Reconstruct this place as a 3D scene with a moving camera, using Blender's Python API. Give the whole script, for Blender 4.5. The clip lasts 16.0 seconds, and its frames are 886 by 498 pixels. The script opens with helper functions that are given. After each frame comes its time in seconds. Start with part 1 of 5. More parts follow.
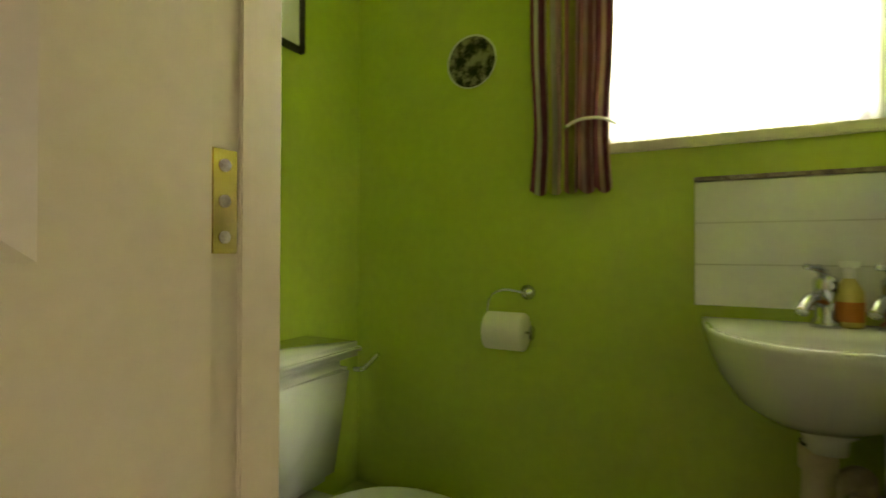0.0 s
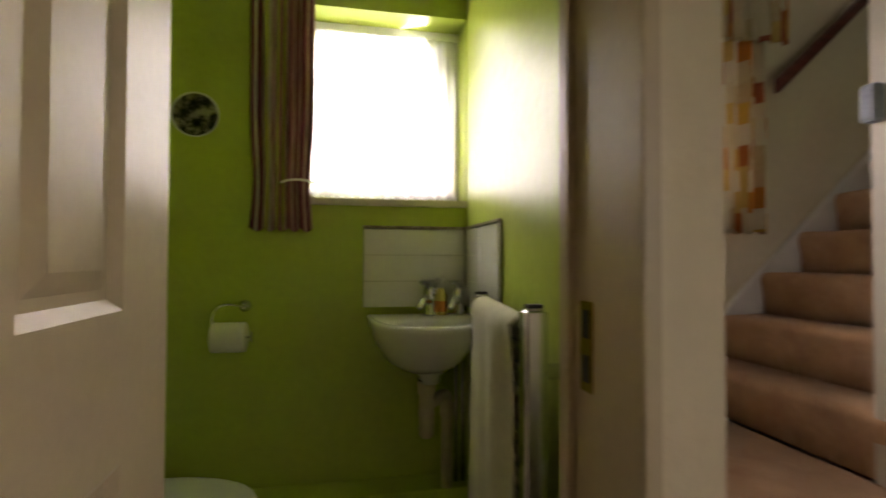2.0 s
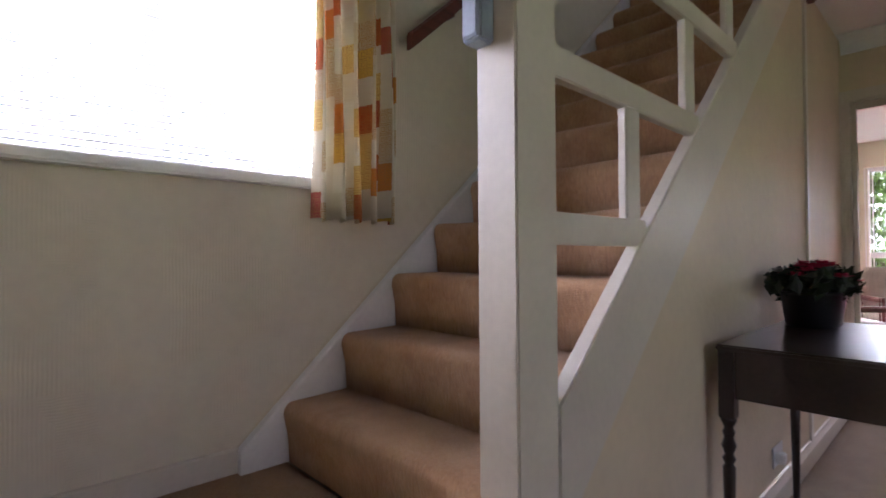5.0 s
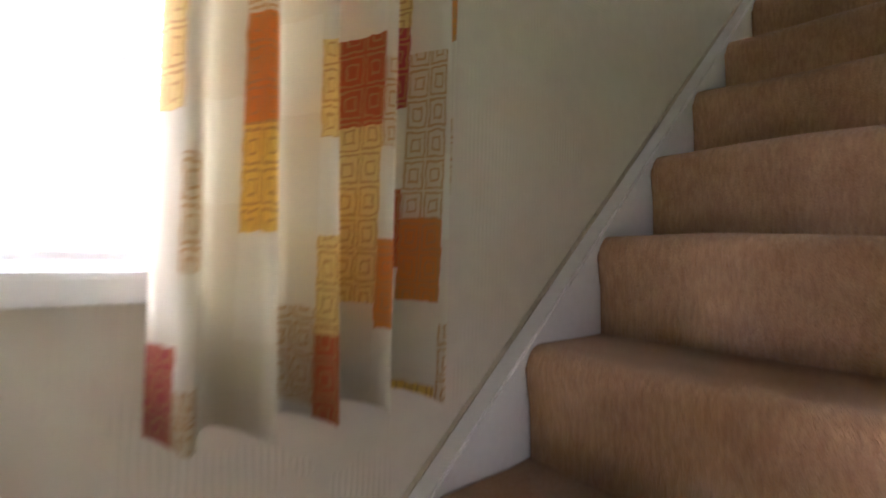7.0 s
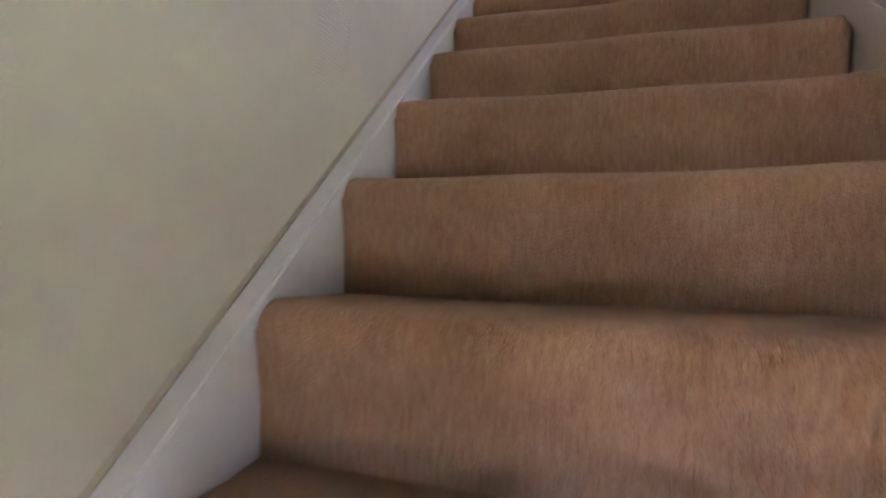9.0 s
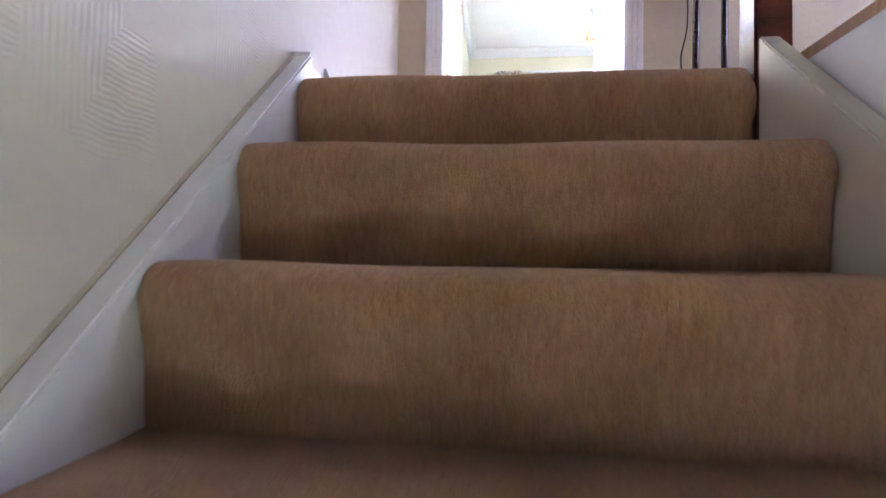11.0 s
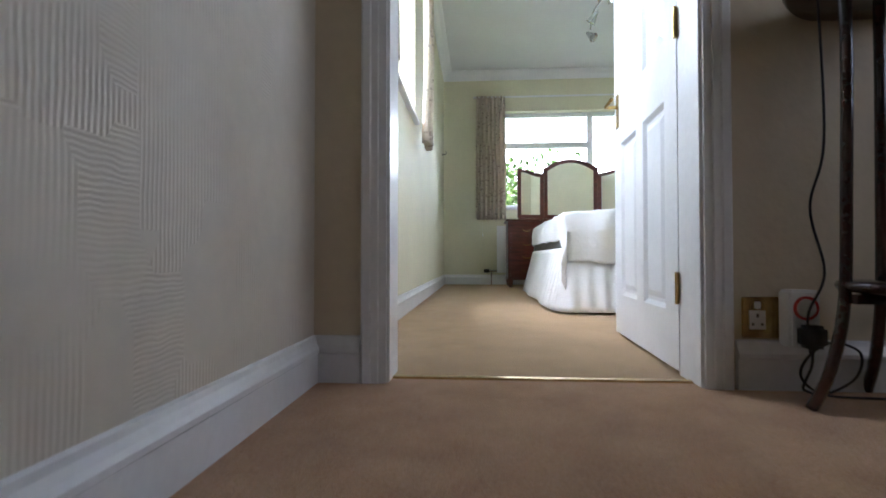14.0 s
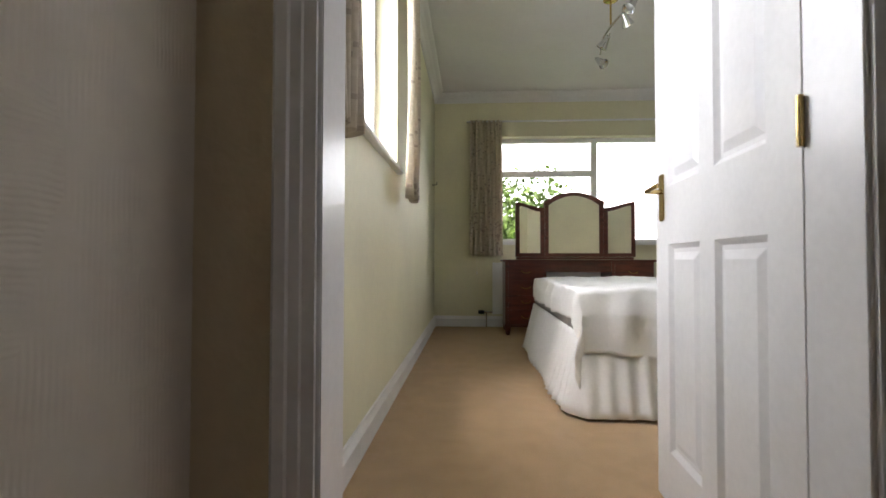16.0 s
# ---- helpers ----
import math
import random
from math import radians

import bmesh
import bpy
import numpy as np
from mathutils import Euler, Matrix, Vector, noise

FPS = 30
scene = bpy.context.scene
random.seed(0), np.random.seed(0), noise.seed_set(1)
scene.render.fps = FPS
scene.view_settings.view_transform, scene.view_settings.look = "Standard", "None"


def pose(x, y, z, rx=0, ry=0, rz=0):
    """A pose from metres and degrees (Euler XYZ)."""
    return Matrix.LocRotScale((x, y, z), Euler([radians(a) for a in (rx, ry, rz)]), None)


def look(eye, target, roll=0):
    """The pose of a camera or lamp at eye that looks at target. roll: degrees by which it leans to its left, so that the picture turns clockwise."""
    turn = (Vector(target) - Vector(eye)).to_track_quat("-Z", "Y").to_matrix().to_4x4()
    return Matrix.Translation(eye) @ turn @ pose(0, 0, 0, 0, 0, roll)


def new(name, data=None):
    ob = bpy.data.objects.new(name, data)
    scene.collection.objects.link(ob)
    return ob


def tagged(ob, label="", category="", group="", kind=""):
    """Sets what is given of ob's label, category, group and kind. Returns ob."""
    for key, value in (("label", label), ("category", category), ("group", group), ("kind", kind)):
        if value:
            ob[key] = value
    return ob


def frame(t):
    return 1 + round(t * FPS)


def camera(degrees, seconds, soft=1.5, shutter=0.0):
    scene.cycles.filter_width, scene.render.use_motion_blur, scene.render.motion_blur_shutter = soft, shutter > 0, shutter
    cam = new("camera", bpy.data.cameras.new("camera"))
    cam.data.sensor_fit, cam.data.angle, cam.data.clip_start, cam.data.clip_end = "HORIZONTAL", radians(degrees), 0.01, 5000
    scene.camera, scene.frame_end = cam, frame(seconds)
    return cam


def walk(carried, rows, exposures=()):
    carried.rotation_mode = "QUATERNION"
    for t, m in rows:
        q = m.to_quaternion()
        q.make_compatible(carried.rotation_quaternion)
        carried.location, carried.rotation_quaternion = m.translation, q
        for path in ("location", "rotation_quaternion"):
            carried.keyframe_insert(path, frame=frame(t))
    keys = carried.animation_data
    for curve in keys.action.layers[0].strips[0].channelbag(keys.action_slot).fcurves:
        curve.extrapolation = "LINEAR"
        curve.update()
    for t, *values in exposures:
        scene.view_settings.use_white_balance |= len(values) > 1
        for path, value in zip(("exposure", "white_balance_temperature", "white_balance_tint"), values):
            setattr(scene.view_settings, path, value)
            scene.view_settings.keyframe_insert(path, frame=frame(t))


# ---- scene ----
cam = camera(83.6, 16.0, soft=1.6, shutter=0.4)
PATH = [
    (0.0, -1.466, -1.548, 0.805, 90.36, -0.21, 27.70),
    (0.5, -1.459, -1.641, 0.810, 90.51, -0.08, 16.93),
    (1.0, -1.514, -1.782, 0.816, 90.93, -0.34, 8.24),
    (1.5, -1.539, -1.902, 0.830, 91.04, -0.34, 1.40),
    (2.0, -1.554, -2.052, 0.860, 91.12, -0.20, -11.41),
    (2.5, -1.530, -2.122, 0.858, 91.44, -0.07, -26.91),
    (3.0, -1.370, -2.107, 0.842, 91.26, 0.33, -39.84),
    (3.2, -1.317, -2.098, 0.852, 91.01, 0.39, -43.10),
    (5.5, -0.544, -1.278, 0.867, 90.92, 0.34, -43.16),
    (6.0, -0.394, -1.029, 0.919, 91.74, -0.08, -38.23),
    (6.5, -0.244, -0.730, 1.003, 90.49, -1.76, -40.28),
    (7.0, -0.020, -0.540, 1.158, 90.39, -1.51, -41.30),
    (7.5, 0.163, -0.427, 1.267, 90.89, -1.78, -46.69),
    (8.0, 0.330, -0.399, 1.375, 92.20, -1.14, -55.54),
    (8.5, 0.549, -0.378, 1.510, 91.95, -1.36, -66.05),
    (9.0, 0.791, -0.390, 1.653, 91.82, -1.55, -73.51),
    (9.5, 0.987, -0.366, 1.771, 92.42, -1.32, -77.37),
    (10.0, 1.139, -0.385, 1.926, 92.53, -1.78, -80.76),
    (12.3, 1.823, -0.421, 2.517, 90.87, -0.38, -84.79),
    (12.5, 1.882, -0.404, 2.566, 90.88, -0.44, -84.87),
    (13.0, 2.055, -0.376, 2.699, 90.93, -0.26, -85.39),
    (13.5, 2.202, -0.399, 2.832, 90.96, 0.02, -85.77),
    (14.0, 2.348, -0.386, 2.932, 91.10, 0.02, -85.91),
    (14.5, 2.460, -0.372, 3.038, 91.19, -0.08, -86.09),
    (15.0, 2.607, -0.395, 3.148, 91.25, -0.08, -86.53),
    (15.5, 2.756, -0.397, 3.266, 91.36, -0.11, -86.61),
    (16.0, 2.911, -0.380, 3.364, 91.41, -0.10, -86.68),
]
EXPOSURES = [
    (0.0, 2.75, 7800, 8), (0.5, 2.4, 7900, 9), (1.0, 2.1, 7600, 12), (1.5, 1.95, 7400, 18), (2.0, 1.9, 7500, 26), (2.5, 2.2, 7500, 32), (3.2, 2.55, 7000, 36), (5.5, 2.45, 5700, 26), (6.0, 2.4, 5900, 28), (6.5, 2.8, 5900, 26),
    (7.5, 3.15, 5800, 28), (8.5, 3.9, 5400, 34), (10.0, 4.6, 5350, 32), (12.5, 4.3, 4700, 16), (13.0, 3.75, 4600, 10), (13.5, 2.95, 4850, 10),
    (14.5, 2.5, 5900, 16), (16.0, 1.88, 6400, 16),
]
walk(cam, [(t, pose(*p)) for t, *p in PATH], EXPOSURES)

# ---------------------------------------------------------------- light
world = bpy.data.worlds.new("world")
scene.world = world
world.use_nodes = True
wn = world.node_tree.nodes
sky = wn.new("ShaderNodeTexSky")
sky.sky_type = "NISHITA"
sky.sun_disc = False
sky.dust_density, sky.air_density, sky.ozone_density = 10.0, 0.3, 0.0
sky.sun_elevation, sky.sun_rotation = radians(68), radians(-52)
wn["Background"].inputs["Strength"].default_value = 0.15
world.node_tree.links.new(sky.outputs[0], wn["Background"].inputs[0])
sun = new("sun", bpy.data.lights.new("sun", "SUN"))
sun.data.energy, sun.data.angle, sun.data.color = 0.9, radians(12), (1.0, 0.95, 0.88)
sun.matrix_world = look((0, 0, 0), (0.28, -0.22, -0.93))


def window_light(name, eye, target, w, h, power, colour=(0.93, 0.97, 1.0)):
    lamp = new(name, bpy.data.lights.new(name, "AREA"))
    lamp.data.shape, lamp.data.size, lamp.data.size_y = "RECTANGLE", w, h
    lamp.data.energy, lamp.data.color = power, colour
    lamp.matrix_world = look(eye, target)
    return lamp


window_light("sky_light_cloakroom", (-1.44, 0.02, 1.42), (-1.95, -1, 1.0), 0.55, 0.72, 4.8)
window_light("sky_light_hall", (-0.335, 0.40, 1.57), (-0.335, -1, 1.5), 1.35, 1.0, 10.5)
window_light("sky_light_bedroom", (5.05, 0.42, 4.50), (5.05, -1, 4.3), 1.5, 1.2, 11)
# Fill lamp for the hall, added in an unseen front opening.
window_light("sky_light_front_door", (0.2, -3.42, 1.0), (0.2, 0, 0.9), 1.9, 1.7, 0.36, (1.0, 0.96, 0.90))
# Landing fill from an assumed unseen window, placed to suit wall brightness.
window_light("sky_light_landing", (2.85, -2.72, 4.1), (3.3, -1.0, 3.4), 0.95, 1.1, 0.42, (1.0, 0.96, 0.90))
window_light("sky_light_lounge", (9.6, -1.6, 2.6), (6.5, -1.6, 0.2), 2.4, 1.0, 200)


# ---------------------------------------------------------------- materials
def mat(name, rgb, rough=0.6, metal=0.0, spread=0.08, scale=6.0, bump=0.0, bscale=120.0, rgb2=None, coat=0.0, stretch=(1, 1, 1), sheen=0.0, lohi=(0.45, 0.95)):
    """Principled surface with colour variation at two scales and a fine relief."""
    m = bpy.data.materials.new(name)
    m.use_nodes = True
    n, l = m.node_tree.nodes, m.node_tree.links
    b = n["Principled BSDF"]
    b.inputs["Roughness"].default_value, b.inputs["Metallic"].default_value = rough, metal
    b.inputs["Coat Weight"].default_value = coat
    b.inputs["Sheen Weight"].default_value = sheen
    tc, mp = n.new("ShaderNodeTexCoord"), n.new("ShaderNodeMapping")
    mp.inputs["Scale"].default_value = stretch
    l.new(tc.outputs["Object"], mp.inputs[0])
    big, fine, mix = n.new("ShaderNodeTexNoise"), n.new("ShaderNodeTexNoise"), n.new("ShaderNodeMath")
    big.inputs["Scale"].default_value, fine.inputs["Scale"].default_value = scale, scale * 14
    big.inputs["Detail"].default_value = 4
    l.new(mp.outputs[0], big.inputs[0])
    l.new(mp.outputs[0], fine.inputs[0])
    mix.operation = "MULTIPLY_ADD"
    mix.inputs[1].default_value = 0.45
    l.new(fine.outputs[0], mix.inputs[0])
    l.new(big.outputs[0], mix.inputs[2])
    ramp = n.new("ShaderNodeValToRGB")
    other = rgb2 or tuple(c * (1 - 2.2 * spread) for c in rgb)
    ramp.color_ramp.elements[0].position, ramp.color_ramp.elements[1].position = lohi
    ramp.color_ramp.elements[0].color, ramp.color_ramp.elements[1].color = (*other, 1), (*[min(1, c * (1 + spread)) for c in rgb], 1)
    l.new(mix.outputs[0], ramp.inputs[0])
    l.new(ramp.outputs[0], b.inputs["Base Color"])
    if bump:
        bn, bp = n.new("ShaderNodeTexNoise"), n.new("ShaderNodeBump")
        bn.inputs["Scale"].default_value, bn.inputs["Detail"].default_value = bscale, 3
        bp.inputs["Strength"].default_value, bp.inputs["Distance"].default_value = bump, 0.004
        l.new(mp.outputs[0], bn.inputs[0])
        l.new(bn.outputs[0], bp.inputs["Height"])
        l.new(bp.outputs[0], b.inputs["Normal"])
    return m


def pile_carpet(name, light, dark):
    """Cut-pile carpet: fine tufts combed downwards, streaks of leaning pile and broad trodden patches."""
    m = bpy.data.materials.new(name)
    m.use_nodes = True
    n, l = m.node_tree.nodes, m.node_tree.links
    b = n["Principled BSDF"]
    b.inputs["Roughness"].default_value, b.inputs["Sheen Weight"].default_value = 1.0, 0.25
    b.inputs["Specular IOR Level"].default_value = 0.1
    tc = n.new("ShaderNodeTexCoord")

    def noise_at(scale, stretch, detail):
        mp, q = n.new("ShaderNodeMapping"), n.new("ShaderNodeTexNoise")
        mp.inputs["Scale"].default_value = stretch
        q.inputs["Scale"].default_value, q.inputs["Detail"].default_value = scale, detail
        l.new(tc.outputs["Object"], mp.inputs[0])
        l.new(mp.outputs[0], q.inputs["Vector"])
        return q.outputs[0]

    def blend(a, c, k):
        q = n.new("ShaderNodeMath")
        q.operation = "MULTIPLY_ADD"
        q.inputs[1].default_value = k
        l.new(a, q.inputs[0])
        if isinstance(c, float):
            q.inputs[2].default_value = c
        else:
            l.new(c, q.inputs[2])
        return q.outputs[0]
    tuft, streak, trod = noise_at(420, (1, 1, 0.7), 2), noise_at(150, (1, 1, 0.22), 3), noise_at(9, (1, 1, 1), 4)
    mixed = blend(tuft, blend(streak, blend(trod, -0.25, 0.55), 0.55), 0.40)
    ramp = n.new("ShaderNodeValToRGB")
    ramp.color_ramp.elements[0].position, ramp.color_ramp.elements[1].position = 0.30, 0.72
    ramp.color_ramp.elements[0].color, ramp.color_ramp.elements[1].color = (*dark, 1), (*light, 1)
    l.new(mixed, ramp.inputs[0])
    l.new(ramp.outputs[0], b.inputs["Base Color"])
    bp = n.new("ShaderNodeBump")
    bp.inputs["Strength"].default_value, bp.inputs["Distance"].default_value = 0.9, 0.006
    l.new(blend(streak, tuft, 0.8), bp.inputs["Height"])
    l.new(bp.outputs[0], b.inputs["Normal"])
    return m


GREEN = mat("green_paint", (0.45, 0.55, 0.085), 0.30, spread=0.06, scale=2.5, bump=0.45, bscale=26)
CREAM = mat("cream_paint", (0.66, 0.56, 0.40), 0.6, spread=0.04, scale=2, bump=0.35, bscale=55, stretch=(1, 1, 1))
BEDWALL = mat("primrose_paint", (0.74, 0.71, 0.52), 0.6, spread=0.03, scale=2, bump=0.15, bscale=60)
CEIL = mat("ceiling_paint", (0.80, 0.80, 0.79), 0.8, spread=0.02, scale=2, bump=0.2, bscale=70)
GLOSS = mat("white_gloss_paint", (0.80, 0.79, 0.79), 0.3, spread=0.04, scale=4, bump=0.06, bscale=30)
OLDGLOSS = mat("magnolia_gloss_paint", (0.50, 0.40, 0.265), 0.38, spread=0.05, scale=4, bump=0.1, bscale=30)
STAIRWHITE = mat("cream_gloss_paint", (0.64, 0.58, 0.49), 0.38, spread=0.04, scale=4, bump=0.06, bscale=30)
CARPET = pile_carpet("tan_carpet", (0.66, 0.405, 0.225), (0.42, 0.228, 0.118))
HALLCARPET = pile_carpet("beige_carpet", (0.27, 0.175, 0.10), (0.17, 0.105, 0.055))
BEDCARPET = pile_carpet("pale_tan_carpet", (0.62, 0.42, 0.23), (0.47, 0.31, 0.165))
ROSECARPET = mat("rose_carpet", (0.42, 0.12, 0.13), 0.95, spread=0.08, scale=5, bump=0.8, bscale=380)
MAHOGANY = mat("mahogany", (0.13, 0.026, 0.018), 0.28, spread=0.3, scale=5, bump=0.05, bscale=60, stretch=(1, 1, 6), coat=0.3)
DARKWOOD = mat("dark_stained_wood", (0.022, 0.012, 0.010), 0.3, spread=0.3, scale=6, coat=0.3)
STANDWOOD = mat("brown_polished_wood", (0.05, 0.018, 0.012), 0.25, spread=0.3, scale=6, coat=0.4)
PINE = mat("varnished_pine", (0.42, 0.22, 0.09), 0.45, spread=0.15, scale=4, stretch=(1, 8, 8))
PINEDARK = mat("brown_stained_wood", (0.14, 0.06, 0.035), 0.5, spread=0.2, scale=6)
CERAMIC = mat("white_ceramic", (0.74, 0.74, 0.70), 0.12, spread=0.02, scale=3, coat=0.5)
TILE = mat("white_glazed_tile", (0.72, 0.72, 0.69), 0.15, spread=0.03, scale=5, coat=0.3)
GROUT = mat("grout", (0.55, 0.54, 0.50), 0.9)
CHROME = mat("chrome", (0.60, 0.61, 0.63), 0.12, 1.0, spread=0.03)
BRASS = mat("brass", (0.55, 0.40, 0.16), 0.25, 1.0, spread=0.12, scale=30)
TRIM = mat("dark_tile_trim", (0.10, 0.06, 0.05), 0.3, spread=0.2, scale=60, rgb2=(0.5, 0.42, 0.38))
BLACK = mat("black_plastic", (0.015, 0.015, 0.016), 0.4, spread=0.1)
WHITEPLASTIC = mat("white_plastic", (0.75, 0.75, 0.73), 0.35, spread=0.02)
UPVC = mat("white_upvc", (0.82, 0.82, 0.82), 0.3, spread=0.02)
REDPLASTIC = mat("red_plastic", (0.45, 0.03, 0.03), 0.4)
GREYPLASTIC = mat("blue_grey_plastic", (0.30, 0.34, 0.42), 0.4, spread=0.1)
WASTE = mat("cream_plastic_pipe", (0.60, 0.52, 0.38), 0.45, spread=0.08)
TOWEL = mat("cream_towel", (0.66, 0.64, 0.45), 0.95, spread=0.08, scale=10, bump=1.0, bscale=300, sheen=0.3)
PAPER = mat("tissue_paper", (0.80, 0.77, 0.70), 0.9, spread=0.03, scale=10, bump=0.3, bscale=200)
LINEN = mat("white_linen", (0.80, 0.80, 0.80), 0.9, spread=0.03, scale=5, bump=0.9, bscale=26)
MATTRESS = mat("grey_mattress", (0.42, 0.42, 0.43), 0.9, spread=0.1)
BRICK = mat("brick", (0.32, 0.14, 0.08), 0.9, spread=0.25, scale=9, bump=0.5, bscale=50)
RENDERWALL = mat("pale_render", (0.60, 0.58, 0.53), 0.9, spread=0.05, scale=1)
ROOF = mat("roof_tile", (0.16, 0.10, 0.08), 0.9, spread=0.2, scale=3)
GRASS = mat("lawn", (0.06, 0.11, 0.025), 0.95, spread=0.3, scale=2, bump=0.8, bscale=60)
LEAF = mat("green_leaf", (0.13, 0.22, 0.04), 0.55, spread=0.35, scale=3)
LEAFDARK = mat("dark_leaf", (0.02, 0.035, 0.015), 0.6, spread=0.3, scale=20)
BARK = mat("bark", (0.09, 0.065, 0.045), 0.9, spread=0.3, scale=8, bump=0.8, bscale=30)
PETAL = mat("crimson_petal", (0.55, 0.03, 0.09), 0.6, spread=0.25, scale=30)
PETALPALE = mat("pale_petal", (0.45, 0.40, 0.33), 0.6, spread=0.2, scale=30)
UPHOLSTERY = mat("pale_upholstery", (0.55, 0.50, 0.44), 0.9, spread=0.1, scale=8, bump=0.4, bscale=150)
SOAP = mat("yellow_soap_bottle", (0.55, 0.45, 0.12), 0.3, spread=0.1)
ORANGECAP = mat("orange_liquid", (0.5, 0.16, 0.03), 0.3)
CORK = mat("floor_lino", (0.20, 0.22, 0.08), 0.6, spread=0.15, scale=9)
MIRROR = mat("mirror_silver", (0.92, 0.93, 0.93), 0.02, 1.0, spread=0.0)


def glass_mat(name, rough=0.0):
    m = bpy.data.materials.new(name)
    m.use_nodes = True
    b = m.node_tree.nodes["Principled BSDF"]
    b.inputs["Base Color"].default_value = (0.95, 0.97, 0.97, 1)
    b.inputs["Transmission Weight"].default_value, b.inputs["Roughness"].default_value, b.inputs["IOR"].default_value = 1.0, rough, 1.02
    return m


GLASS = glass_mat("window_glass")
REEDED = glass_mat("reeded_glass", 0.12)


def cloth_mat(name, colours, cell, thin=0.25, marks=None, vary=True):
    """Woven fabric on (length, height) coordinates in metres, with blocks or stripes of colour."""
    m = bpy.data.materials.new(name)
    m.use_nodes = True
    n, l = m.node_tree.nodes, m.node_tree.links
    b = n["Principled BSDF"]
    b.inputs["Roughness"].default_value = 0.9
    uv = n.new("ShaderNodeUVMap")
    sep = n.new("ShaderNodeSeparateXYZ")
    if marks:
        rough_edge, scale_, sum_ = n.new("ShaderNodeTexNoise"), n.new("ShaderNodeVectorMath"), n.new("ShaderNodeVectorMath")
        rough_edge.inputs["Scale"].default_value = 70
        l.new(uv.outputs[0], rough_edge.inputs["Vector"])
        scale_.operation = "SCALE"
        scale_.inputs["Scale"].default_value = 0.008
        l.new(rough_edge.outputs["Color"], scale_.inputs[0])
        l.new(uv.outputs[0], sum_.inputs[0])
        l.new(scale_.outputs[0], sum_.inputs[1])
        l.new(sum_.outputs[0], sep.inputs[0])
    else:
        l.new(uv.outputs[0], sep.inputs[0])

    def math_node(op, a, c):
        q = n.new("ShaderNodeMath")
        q.operation = op
        for i, v in enumerate((a, c)):
            if isinstance(v, (int, float)):
                q.inputs[i].default_value = v
            elif v is not None:
                l.new(v, q.inputs[i])
        return q.outputs[0]

    cu = math_node("FLOOR", math_node("DIVIDE", sep.outputs[0], cell[0]), None)
    shift = math_node("MULTIPLY", math_node("MODULO", cu, 3), cell[1] * 0.37)
    cv = math_node("FLOOR", math_node("DIVIDE", math_node("ADD", sep.outputs[1], shift), cell[1]), None)
    com = n.new("ShaderNodeCombineXYZ")
    l.new(cu, com.inputs[0])
    l.new(cv, com.inputs[1])
    wh = n.new("ShaderNodeTexWhiteNoise")
    wh.noise_dimensions = "2D"
    l.new(com.outputs[0], wh.inputs["Vector"])
    ramp = n.new("ShaderNodeValToRGB")
    ramp.color_ramp.interpolation = "CONSTANT"
    els = ramp.color_ramp.elements
    while len(els) < len(colours):
        els.new(0.5)
    for e, (p, c) in zip(els, colours):
        e.position, e.color = p, (*c, 1)
    l.new(wh.outputs["Value"], ramp.inputs[0])
    out = ramp.outputs[0]
    if marks:
        fu = math_node("ABSOLUTE", math_node("SUBTRACT", math_node("FRACT", math_node("DIVIDE", sep.outputs[0], marks[1]), None), 0.5), None)
        fv = math_node("ABSOLUTE", math_node("SUBTRACT", math_node("FRACT", math_node("DIVIDE", sep.outputs[1], marks[1] * 1.1), None), 0.5), None)
        line = math_node("GREATER_THAN", math_node("FRACT", math_node("MULTIPLY", math_node("MAXIMUM", fu, fv), 4.4), None), marks[2])
        pick = math_node("GREATER_THAN", wh.outputs["Value"], marks[3])
        both = math_node("MULTIPLY", math_node("MULTIPLY", line, pick), 0.8)
        mx = n.new("ShaderNodeMix")
        mx.data_type = "RGBA"
        l.new(both, mx.inputs[0])
        l.new(out, mx.inputs[6])
        mx.inputs[7].default_value = (*marks[0], 1)
        out = mx.outputs[2]
    weave, bp = n.new("ShaderNodeTexNoise"), n.new("ShaderNodeBump")
    weave.inputs["Scale"].default_value = 500
    l.new(uv.outputs[0], weave.inputs["Vector"])
    bp.inputs["Strength"].default_value, bp.inputs["Distance"].default_value = 0.3, 0.002
    l.new(weave.outputs[0], bp.inputs["Height"])
    l.new(bp.outputs[0], b.inputs["Normal"])
    l.new(out, b.inputs["Base Color"])
    tr, ms = n.new("ShaderNodeBsdfTranslucent"), n.new("ShaderNodeMixShader")
    l.new(out, tr.inputs[0])
    ms.inputs[0].default_value = thin
    l.new(b.outputs[0], ms.inputs[1])
    l.new(tr.outputs[0], ms.inputs[2])
    l.new(ms.outputs[0], n["Material Output"].inputs[0])
    return m


PATCH = cloth_mat("patchwork_cotton", [(0, (0.70, 0.65, 0.52)), (0.34, (0.74, 0.70, 0.58)), (0.56, (0.66, 0.58, 0.41)), (0.69, (0.72, 0.56, 0.22)), (0.78, (0.50, 0.13, 0.05)), (0.85, (0.66, 0.27, 0.06)), (0.91, (0.76, 0.54, 0.13)), (0.95, (0.44, 0.09, 0.08))],
                  (0.066, 0.098), 0.40, ((0.50, 0.29, 0.11), 0.033, 0.68, 0.57))
STRIPE = cloth_mat("striped_cotton", [(0, (0.62, 0.58, 0.45)), (0.25, (0.42, 0.40, 0.10)), (0.42, (0.55, 0.35, 0.32)), (0.58, (0.22, 0.05, 0.09)), (0.74, (0.50, 0.45, 0.34)), (0.9, (0.36, 0.14, 0.16))], (0.022, 60.0), 0.15)
